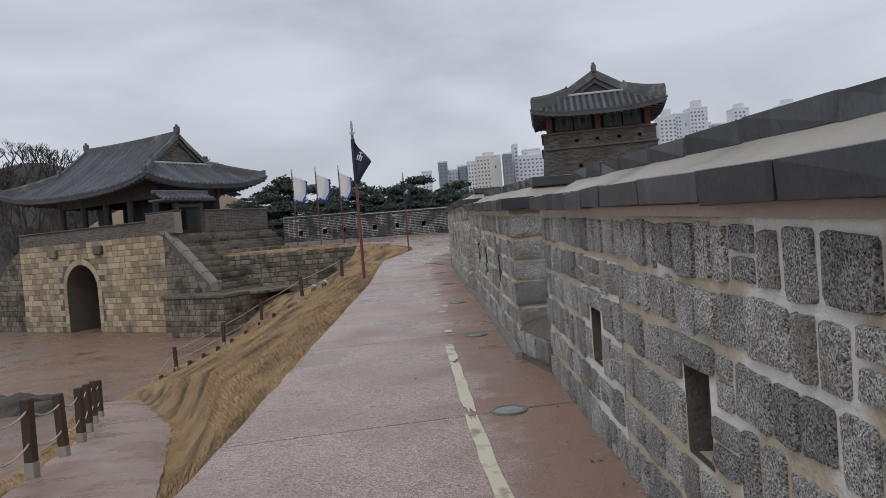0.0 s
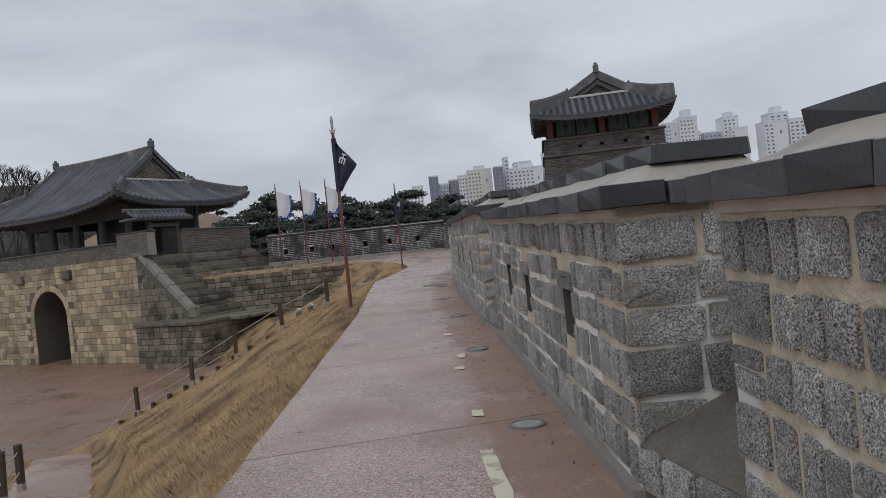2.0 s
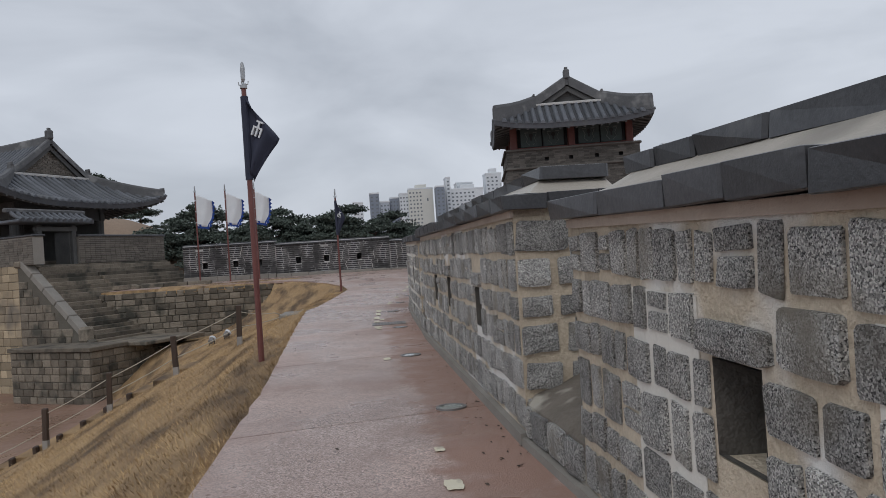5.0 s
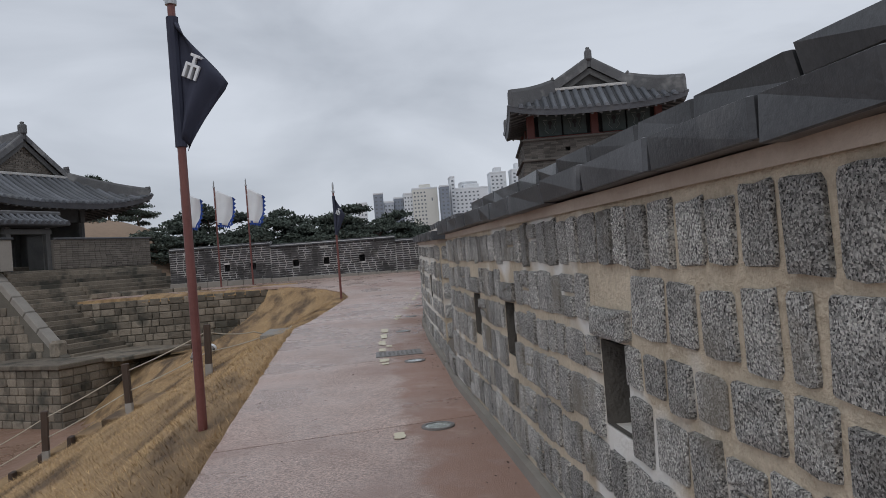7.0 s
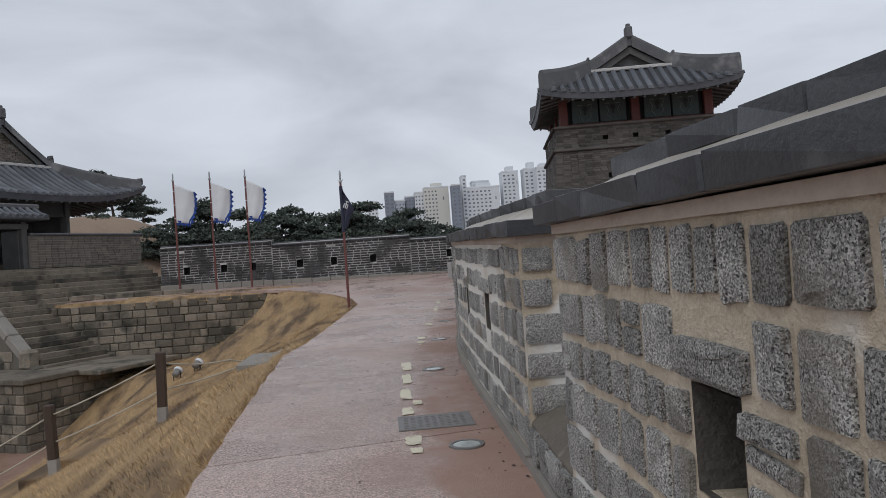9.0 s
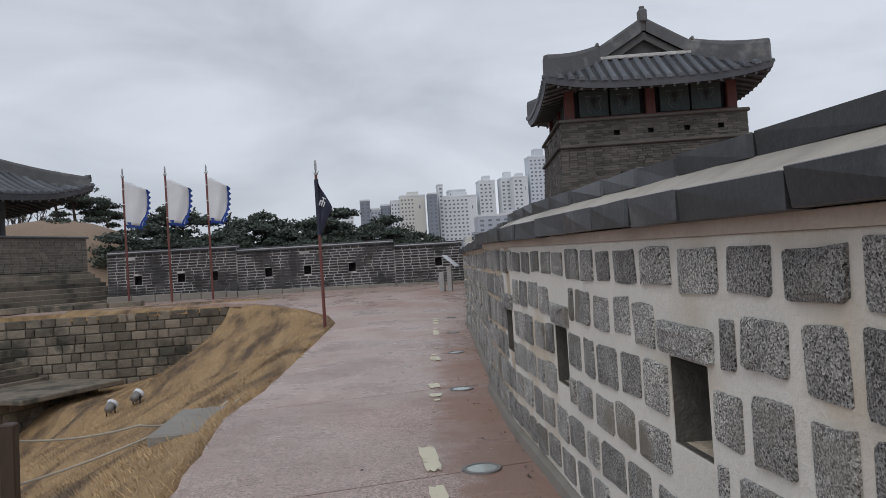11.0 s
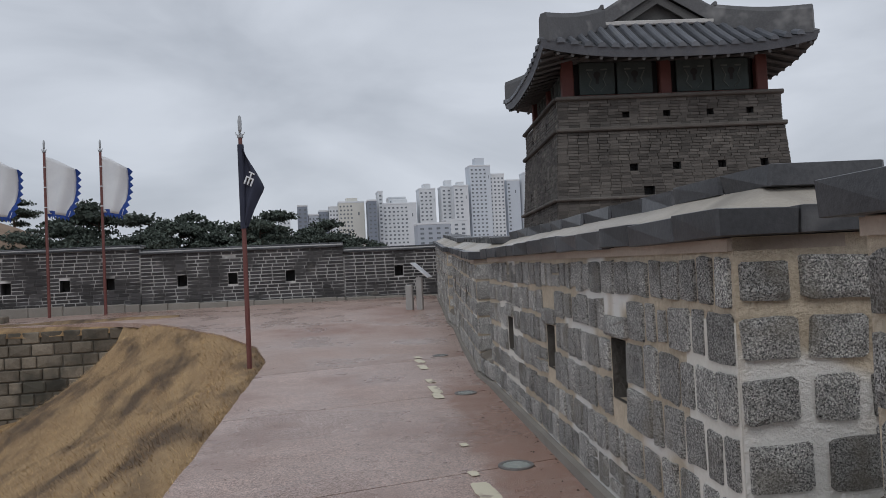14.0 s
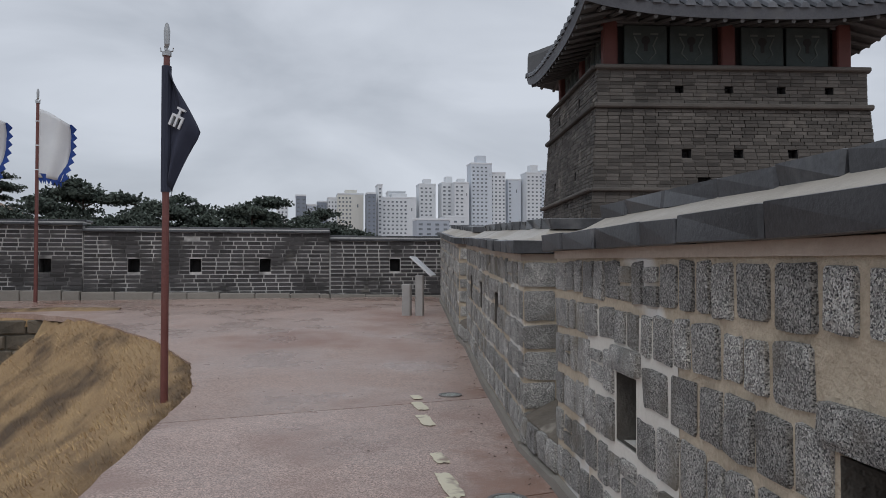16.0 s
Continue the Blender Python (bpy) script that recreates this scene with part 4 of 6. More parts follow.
            tile_row([(sg * (R + (A - R) * (s0 + (1 - s0) * j / m) + 0.05 * j / m), y, z_of(R + (A - R) * (s0 + (1 - s0) * j / m) + 1e-6, y)) for j in range(m + 1)], (0, 1))
    # rafters under the eaves
    for sg in (1, -1):
        for i in range(int(2 * A / 0.45)):
            x = -A + 0.25 + i * 0.45
            bm = bmesh.new()
            z = z_of(x, B)
            tube(bm, [(x, sg * (B - 0.1), z - 0.30), (x * 0.97, sg * (B - 1.5), z - 0.30 + 0.35)], 0.06, 6)
            part("rafter", bm, M["timber"], parent)
        for i in range(int(2 * B / 0.45)):
            y = -B + 0.25 + i * 0.45
            bm = bmesh.new()
            z = z_of(A, y)
            tube(bm, [(sg * (A - 0.1), y, z - 0.30), (sg * (A - 1.5), y * 0.97, z - 0.30 + 0.35)], 0.06, 6)
            part("rafter", bm, M["timber"], parent)

    def crest(name, pts, w, h, mat=M["ridge"]):
        """A built-up ridge of stacked tiles along points."""
        bm = bmesh.new()
        rings = []
        for i, p in enumerate(pts):
            d = Vector(pts[min(i + 1, len(pts) - 1)]) - Vector(pts[max(i - 1, 0)])
            sd = Vector((d.y, -d.x, 0)).normalized()
            hh = h if not isinstance(h, list) else h[i]
            rings.append([bm.verts.new(Vector(p) + sd * a + Vector((0, 0, c))) for a, c in ((-w, -0.1), (-w * 0.85, hh * 0.8), (-w * 0.5, hh), (w * 0.5, hh), (w * 0.85, hh * 0.8), (w, -0.1))])
        for a, b in zip(rings, rings[1:]):
            for k in range(5):
                bm.faces.new((a[k], a[k + 1], b[k + 1], b[k]))
        bm.faces.new(rings[0])
        bm.faces.new(rings[-1][::-1])
        return part(name, bm, mat, parent)

    crest("main_ridge", [(x, 0, zr + 0.25 * lift * (x / R) ** 2 * 0.5) for x in np.linspace(-R - 0.1, R + 0.1, 9)], 0.17, 0.42)
    for sx in (1, -1):
        # finials at the ridge ends
        bm = boxed(sx * R - 0.22, sx * R + 0.22, -0.17, 0.17, zr + 0.3, zr + 0.85, 0.06)
        box(bm, sx * R - 0.08, sx * R + 0.08, -0.1, 0.1, zr + 0.8, zr + 1.0, 0.03)
        part("ridge_finial", bm, M["ridge"], parent)
        for sy in (1, -1):
            crest("gable_ridge", [(sx * (R + 0.02), sy * b, z_of(R, b) + 0.02) for b in np.linspace(0.1, bg + 0.35, 7)], 0.15, 0.32 if hip[1] < 0.5 else 0.5)
            run = [(sx * (R + (A - R) * s), sy * (bg + (B - bg) * s), z_of(R + (A - R) * s, bg + (B - bg) * s) + 0.02) for s in np.linspace(0.0, 0.95, 8)]
            z0, z1 = run[0][2] + hip[0], run[-1][2] + hip[1]
            crest("hip_ridge", run, 0.2, [z0 + (z1 - z0) * k / 7 - 0.10 * math.sin(math.pi * k / 7) - p[2] for k, p in enumerate(run)])
            for s, k in ((0.0, 1.0), (0.93, 0.8)):
                if s and hip[1] > 0.5:
                    continue
                x, y = sx * (R + (A - R) * s), sy * (bg + (B - bg) * s)
                z = z_of(abs(x), abs(y))
                bm = boxed(x - 0.15, x + 0.15, y - 0.13, y + 0.13, z + 0.25 * k, z + 0.6 * k, 0.04)
                box(bm, x - 0.2, x + 0.2, y - 0.06, y + 0.06, z + 0.52 * k, z + 0.7 * k, 0.03)
                part("ridge_ornament", bm, M["ridge"], parent)
        # gable field with its brick face and lime line
        zb = z_of(R + 1e-6, 0)
        n = 10
        gx = sx * (R - 0.25)
        tv = [(gx, bg * (2 * i / n - 1), zb - 0.1) for i in range(n + 1)] + [(gx, bg * (2 * i / n - 1), max(zb - 0.1, z_of(R - 0.3, bg * (2 * i / n - 1)) - 0.05)) for i in range(n + 1)]
        piece("gable", mesh_of("gable", tv, [(i, i + 1, n + 2 + i, n + 1 + i) for i in range(n)], M[gable + "_joint" if gable + "_joint" in M else "gatejoint" if gable == "gatebrick" else gable]), parent)
        if gable == "gatebrick":
            zz = zb + 0.05
            j = 0
            while zz < zr - 0.5:
                y = -bg + (0.17 if j % 2 else 0)
                while y < bg:
                    if z_of(R - 0.3, abs(y) + 0.35) > zz + 0.18:
                        piece("brick", GATE_BRICK, parent, Matrix.Translation((gx + sx * 0.01, y, zz)) @ Matrix.Diagonal((0.05, 0.31, 0.09, 1)))
                    y += 0.34
                zz += 0.115
                j += 1
        part("lime_line", boxed(sx * (R + 0.05) - 0.12, sx * (R + 0.05) + 0.12, -bg - 0.1, bg + 0.1, zb - 0.02, zb + 0.14, 0.03), M["lime"], parent)
        # barge boards
        for sy in (1, -1):
            pts = [(sx * (R - 0.05), sy * b, z_of(R, b) - 0.1) for b in np.linspace(0.0, bg, 6)]
            bm = bmesh.new()
            lo = [bm.verts.new((x, y, z - 0.32)) for x, y, z in pts]
            hi = [bm.verts.new((x, y, z)) for x, y, z in pts]
            for k in range(5):
                bm.faces.new((lo[k], lo[k + 1], hi[k + 1], hi[k]))
            r_ = bmesh.ops.extrude_face_region(bm, geom=bm.faces[:])
            bmesh.ops.translate(bm, vec=(sx * 0.08, 0, 0), verts=[v for v in r_["geom"] if isinstance(v, bmesh.types.BMVert)])
            part("barge_board", bm, M["timber"], parent)
    return z_of


def unit_box(name, mat, bevel=0.0):
    bm = boxed(-0.5, 0.5, -0.5, 0.5, -0.5, 0.5, bevel)
    me = bpy.data.meshes.new(name)
    bm.to_mesh(me)
    bm.free()
    me.materials.append(mat)
    return me


GATE_BRICK = unit_box("brick", M["gatebrick"])
DARK_BRICK = unit_box("brick", M["brick"])
TOWER_BRICK = unit_box("brick", M["towerbrick"])
ASHLAR = stone_variants("block", M["ashlar"], 10, 0.05, 0.02, 0.15, 21)
OLD = stone_variants("block", M["oldstone"], 10, 0.07, 0.03, 0.2, 22)


def lay(parent, variants, name, origin, along, out, length, rows, wmin, wmax, gap, depth, holes=(), seed=0, keep=None, limit=320):
    """Blocks over one face; those past the limit are joined into one part."""
    rg = random.Random(seed)
    o, al, ou = Vector(origin), Vector(along).normalized(), Vector(out).normalized()
    made, rest_v, rest_f, mat = 0, [], [], None
    for s, z, w, h in courses(length, rows, wmin, wmax, gap, holes, seed):
        if keep and not keep(s, z, w, h):
            continue
        m = face_matrix(o + al * s + Vector((0, 0, z)), al, ou, w, depth * rg.uniform(0.7, 1.3), h)
        me = rg.choice(variants)
        if made < limit:
            piece(name, me, parent, m)
        else:
            k = len(rest_v)
            rest_v += [m @ v.co for v in me.vertices]
            rest_f += [tuple(k + i for i in p.vertices) for p in me.polygons]
            mat = me.materials[0]
        made += 1
    if rest_f:
        tagged(piece(name + "_rest", mesh_of(name + "_rest", rest_v, rest_f, mat), parent), kind="stuff")


# ---- gate ----
def build_gate():
    g = thing("fortress_gate", "stone fortress gate with arched passage and grey tiled pavilion roof", "gate", at=GATE)
    L, top, H0 = 16.9, 2.75, YARD - 0.1
    ac, ar, spring = -9.35, 1.85, -0.75   # arch centre, half width, spring height

    def in_arch(x, z):
        return abs(x - ac) < ar and (z < spring or (x - ac) ** 2 + (z - spring) ** 2 < ar ** 2)

    # front face round the arch
    n = 16
    ring = [(ac - ar, H0)] + [(ac - ar * math.cos(math.pi * i / n), spring + ar * math.sin(math.pi * i / n)) for i in range(n + 1)] + [(ac + ar, H0)]
    bm = bmesh.new()
    for y, flip in ((0.0, 1), (10.0, -1)):
        lower = [bm.verts.new((x, y, z)) for x, z in ring]
        upper = [bm.verts.new((x, y, top)) for x, z in ring]
        for a in range(len(ring) - 1):
            if abs(ring[a][0] - ring[a + 1][0]) > 1e-5:
                bm.faces.new([lower[a], lower[a + 1], upper[a + 1], upper[a]][::flip])
        for xa, xb in ((-L, ac - ar), (ac + ar, 0.0)):
            q = [bm.verts.new(v) for v in ((xa, y, H0), (xb, y, H0), (xb, y, top), (xa, y, top))]
            bm.faces.new(q[::flip])
    for (xa, za), (xb, zb) in zip(ring, ring[1:]):
        bm.faces.new([bm.verts.new(v) for v in ((xa, 0, za), (xa, 10, za), (xb, 10, zb), (xb, 0, zb))])
    for q in (((0, 0, H0), (0, 10, H0), (0, 10, top), (0, 0, top)), ((-L, 10, H0), (-L, 0, H0), (-L, 0, top), (-L, 10, top)), ((-L, 0, top), (0, 0, top), (0, 10, top), (-L, 10, top))):
        bm.faces.new([bm.verts.new(v) for v in q])
    part("gate_base", bm, M["stonejoint"], g)
    rows = list(np.linspace(YARD, top, 17))
    r1 = ar + 0.42
    clear = lambda s, z, w, h: not (abs(s - L - ac) < r1 + w / 2 - 0.12 and (z < spring or math.hypot(max(0, abs(s - L - ac) - w / 2), z - spring) < r1 - 0.05))
    holes = []
    lay(g, ASHLAR, "block", (-L, 0, 0), (1, 0, 0), (0, -1, 0), L, rows, 0.4, 0.85, 0.02, 0.035, holes, 31, clear, 420)
    # voussoirs and jambs
    for i in range(11):
        a = math.pi * (i + 0.5) / 11
        c = Vector((ac - (ar + 0.21) * math.cos(a), -0.01, spring + (ar + 0.21) * math.sin(a)))
        piece("arch_stone", ASHLAR[i % 10], g, Matrix.Translation(c) @ Matrix.Rotation(a - math.pi / 2, 4, "Y") @ Matrix.Diagonal((0.60, 0.05, 0.42, 1)))
    for sx in (1, -1):
        for k in range(5):
            h = (spring - YARD) / 5
            piece("arch_stone", ASHLAR[k], g, Matrix.Translation((ac + sx * (ar + 0.21), -0.01, YARD + h * (k + 0.5))) @ Matrix.Diagonal((0.42, 0.05, h - 0.02, 1)))
    part("gate_leaf", boxed(ac - ar, ac - 0.03, 5.0, 5.15, YARD, spring + ar, 0.02), M["timber"], g)
    part("gate_leaf", boxed(ac + 0.03, ac + ar, 5.0, 5.15, YARD, spring + ar, 0.02), M["timber"], g)
    for x in (-12.3, -6.9):
        part("water_spout", boxed(x - 0.42, x + 0.42, -0.32, 0.1, 1.75, 2.4, 0.07), M["oldstone"], g)
    # right flank
    lay(g, OLD, "block", (0, 0, 0), (0, 1, 0), (1, 0, 0), 10, list(np.linspace(-1.6, top, 10)), 0.4, 0.9, 0.03, 0.04, (), 33, None, 150)
    # wing that falls away at the far end
    bm = bmesh.new()
    prof = [(-L, top - 0.1), (-L - 1.2, 2.3), (-L - 2.6, 1.3), (-L - 4.5, -0.2), (-L - 9, -2.0), (-L - 14, -2.6)]
    lo = [bm.verts.new((x, 0.3, H0)) for x, z in prof]
    hi = [bm.verts.new((x, 0.3, z)) for x, z in prof]
    for i in range(len(prof) - 1):
        bm.faces.new((lo[i + 1], lo[i], hi[i], hi[i + 1]))
    r_ = bmesh.ops.extrude_face_region(bm, geom=bm.faces[:])
    bmesh.ops.translate(bm, vec=(0, 1.2, 0), verts=[v for v in r_["geom"] if isinstance(v, bmesh.types.BMVert)])
    part("wing_wall", bm, M["stonejoint"], g)
    wing = lambda s, z, w, h: z + h / 2 < float(np.interp(-L - 14 + s, [p[0] for p in prof[::-1]], [p[1] for p in prof[::-1]]))
    lay(g, OLD, "block", (-L - 14, 0.3, 0), (1, 0, 0), (0, -1, 0), 14, list(np.linspace(YARD, top, 17)), 0.4, 0.9, 0.03, 0.05, (), 34, wing, 200)

    # brick breast wall on top
    def brick_run(x0, x1, y0, y1, z0, z1, along_x, face, seed):
        part("brick_core", boxed(min(x0, x1), max(x0, x1), min(y0, y1), max(y0, y1), z0, z1), M["gatejoint"], g)
        rows_ = list(np.arange(z0, z1 + 0.01, 0.115))
        if along_x:
            lay(g, [GATE_BRICK], "brick", (min(x0, x1), face, 0), (1, 0, 0), (0, -1, 0), abs(x1 - x0), rows_, 0.32, 0.38, 0.02, 0.05, (), seed, None, 300)
        else:
            lay(g, [GATE_BRICK], "brick", (face, min(y0, y1), 0), (0, 1, 0), (1, 0, 0), abs(y1 - y0), rows_, 0.32, 0.38, 0.02, 0.05, (), seed, None, 200)

    brick_run(-L, -1.6, 0.05, 0.55, top, 3.68, True, 0.05, 41)
    brick_run(-1.6, 1.25, -0.02, 0.6, top, 4.2, True, -0.02, 42)
    brick_run(0.0, 0.5, 3.35, 9.6, top, 4.25, False, 0.5, 43)
    part("coping", boxed(-L - 0.05, -1.65, -0.06, 0.66, 3.69, 3.80, 0.03), M["cap"], g)
    part("coping", boxed(-1.65, 1.33, -0.1, 0.68, 4.2, 4.32, 0.03), M["cap"], g)
    part("coping", boxed(-0.1, 0.6, 3.3, 9.7, 4.25, 4.36, 0.03), M["cap"], g)
    # doorway with a small roof of its own
    for y in (1.1, 3.2):
        part("door_post", boxed(0.1, 0.36, y - 0.13, y + 0.13, top - 0.1, 4.9, 0.02), M["timber"], g)
    part("door_lintel", boxed(0.08, 0.38, 0.9, 3.4, 4.55, 4.8, 0.02), M["timber"], g)
    part("door_leaf", boxed(-1.0, 0.16, 3.0, 3.07, top, 4.5, 0.01), M["timber"], g)
    for i in range(13):
        y = -0.3 + i * 0.35
        bm = bmesh.new()
        tube(bm, [(0.05, y, 5.55), (0.55, y, 5.25), (1.0, y, 5.1)], 0.1, 8)
        part("door_tile", bm, M["tile"], g)
    part("door_roof", boxed(-0.6, 0.95, -0.5, 4.1, 4.95, 5.12, 0.05), M["tile"], g)
    part("door_ridge", boxed(-0.15, 0.15, -0.6, 4.2, 5.5, 5.75, 0.06), M["ridge"], g)
    # pavilion: posts, beams, hall
    for x in np.linspace(-14.3, -3.2, 5):
        for y in (2.2, 8.0):
            bm = bmesh.new()
            tube(bm, [(x, y, top), (x, y, 6.4)], 0.24, 10)
            part("pillar", bm, M["timber"], g)
    for y in (2.2, 8.0):
        part("beam", boxed(-14.6, -2.9, y - 0.16, y + 0.16, 5.5, 6.5, 0.03), M["timber"], g)
    for x in (-14.3, -3.2):
        part("beam", boxed(x - 0.16, x + 0.16, 2.2, 8.0, 5.5, 6.5, 0.03), M["timber"], g)
    part("floor_platform", boxed(-15.2, -2.3, 1.5, 8.8, top, 3.05, 0.05), M["oldstone"], g)
    for x0, x1 in ((-14.2, -11.9), (-11.3, -8.9), (-8.5, -6.3), (-5.9, -3.3)):
        part("hall_panel", boxed(x0, x1, 7.95, 8.05, 3.05, 5.5), M["timber"], g)
    for x0, x1 in ((-13.9, -12.2), (-8.3, -6.4)):
        part("hall_panel", boxed(x0, x1, 5.0, 5.1, 3.05, 5.5), M["timber"], g)
    return g


gate = build_gate()
roof_holder = thing("gate_roof", "grey-black tiled hip-and-gable roof over the gate pavilion", "roof", at=GATE @ pose(-9.3, 5.2, 0))
build_roof(roof_holder, 8.9, 5.9, 5.55, 6.15, 10.2, 2.6, 0.75, 1.25, 0.4, "gatebrick", (0.36, 0.42))


# ---- stair, landing and retaining wall beside the gate ----
def build_stair():
    st = thing("stone_stair", "steep weathered stone stair climbing to the gate door", "stairs", at=GATE)
    n = 19
    run, rise = 4.3 / n, 4.05 / n
    rg = random.Random(3)
    for i in range(n):
        x = 0.5 + run * i
        z = 2.62 - rise * i
        y1 = 3.7
        part("step", boxed(x, x + run + 0.28, 0.45, y1, z - 0.22, z + rg.uniform(-0.01, 0.01), 0.02), M["oldstone"], st)
    for i in range(7):
        z = 1.35 + 0.21 * i
        part("step", boxed(0.45, 2.9 - 0.34 * i, 3.7, 9.7, z - 0.25, z, 0.02), M["oldstone"], st)
    part("top_landing", boxed(-0.9, 0.6, 0.5, 9.7, 2.3, 2.72, 0.02), M["oldstone"], st)
    # flank below the balustrade
    bm = bmesh.new()
    q = [(0.0, YARD), (4.9, YARD), (4.9, -1.3), (4.4, -0.95), (0.35, 2.6), (0.0, 2.7)]
    f = bm.faces.new([bm.verts.new((x, 0.0, z)) for x, z in q])
    r_ = bmesh.ops.extrude_face_region(bm, geom=[f])
    bmesh.ops.translate(bm, vec=(0, 0.45, 0), verts=[v for v in r_["geom"] if isinstance(v, bmesh.types.BMVert)])
    bmesh.ops.recalc_face_normals(bm, faces=bm.faces[:])
    part("flank", bm, M["stonejoint"], st)
    under = lambda s, z, w, h: z + h / 2 < 2.85 - 0.9 * (s + w / 2)
    lay(st, OLD, "block", (0, 0, 0), (1, 0, 0), (0, -1, 0), 4.7, list(np.linspace(YARD, 2.75, 17)), 0.35, 0.8, 0.03, 0.045, (), 51, under, 120)
    for k in range(5):
        a, b = k / 5, (k + 1) / 5
        m = Matrix.Translation((0.2 + 4.15 * (a + b) / 2, 0.2, 2.9 - 3.72 * (a + b) / 2)) @ Matrix.Rotation(math.atan2(3.72, 4.15), 4, "Y")
        bm = bmesh.new()
        box(bm, -0.55, 0.55, -0.27, 0.27, -0.17, 0.17, 0.04, m)
        part("balustrade_stone", bm, M["plinth"], st)
    part("newel_stone", boxed(4.15, 4.75, -0.1, 0.5, -1.35, -0.55, 0.12), M["oldstone"], st)
    part("newel_stone", boxed(-0.25, 0.35, -0.12, 0.5, 2.6, 3.0, 0.1), M["oldstone"], st)
    # landing block
    ld = thing("stair_landing", "square landing block of grey coursed stone below the stair", "landing", at=GATE)
    part("core", boxed(2.0, 7.35, -2.06, 3.9, YARD - 0.1, -1.5), M["stonejoint"], ld)
    part("paving", boxed(1.9, 7.5, -2.2, 0.0, -1.5, -1.3, 0.03), M["oldstone"], ld)
    part("paving", boxed(4.7, 8.6, 0.02, 3.95, -1.52, -1.34, 0.03), M["oldstone"], ld)
    lay(ld, OLD, "block", (2.0, -2.06, 0), (1, 0, 0), (0, -1, 0), 5.35, list(np.linspace(YARD, -1.5, 8)), 0.35, 0.7, 0.03, 0.05, (), 53, None, 120)
    lay(ld, OLD, "block", (7.35, -2.06, 0), (0, 1, 0), (1, 0, 0), 5.9, list(np.linspace(YARD, -1.5, 8)), 0.35, 0.7, 0.03, 0.05, (), 54, None, 120)
    lay(ld, OLD, "block", (2.0, 0.0, 0), (0, -1, 0), (-1, 0, 0), 2.0, list(np.linspace(YARD, -1.5, 8)), 0.35, 0.7, 0.03, 0.05, (), 55, None, 60)
    pier = thing("stone_pier", "low dark stone buttress against the gate wall", "pier", at=GATE)
    bm = bmesh.new()
    q = [(1.2, -0.9), (2.0, -0.9), (2.0, -2.0), (1.2, -1.3)]
    box(bm, 0.75, 1.95, -1.0, -0.05, YARD, -2.6, 0.06)
    part("buttress", bm, M["oldstone"], pier)


build_stair()


def build_retaining():
    w = thing("wall_retaining", "dark weathered retaining wall of coursed stone under a grass fringe", "wall", kind="structure")
    y, x0, x1 = 49.75, -14.9, -5.2
    part("core", boxed(x0, x1, y, y + 0.9, -2.6, 0.86), M["stonejoint"], w)
    lay(w, OLD, "block", (x0, y, 0), (1, 0, 0), (0, -1, 0), x1 - x0, list(np.linspace(-2.5, 0.9, 11)), 0.3, 0.75, 0.03, 0.06, (), 61, None, 300)
    bm = bmesh.new()
    n = 24
    rows = []
    for i in range(n + 1):
        x = -11.9 + (x1 + 0.9 + 11.9) * i / n
        rows.append([bm.verts.new((x, yy, zz + 0.05 * noise.noise((x * 1.3, yy, 3)))) for yy, zz in ((y - 0.06, 0.74), (y - 0.02, 0.90), (y + 0.4, 1.02), (y + 1.0, 1.1), (y + 1.15, 0.9))])
    for a, b in zip(rows, rows[1:]):
        for k in range(4):
            bm.faces.new((a[k], b[k], b[k + 1], a[k + 1]))
    part("grass_fringe", bm, M["straw"], w, smooth=True)
    kerb = thing("kerb", "grey stone edging slabs along the plaza", "kerb", kind="structure")
    for i in range(4):
        part("kerb_stone", boxed(-14.6 + i * 1.3, -13.34 + i * 1.3, 51.6, 52.1, 1.0, 1.3, 0.03), M["oldstone"], kerb)


build_retaining()


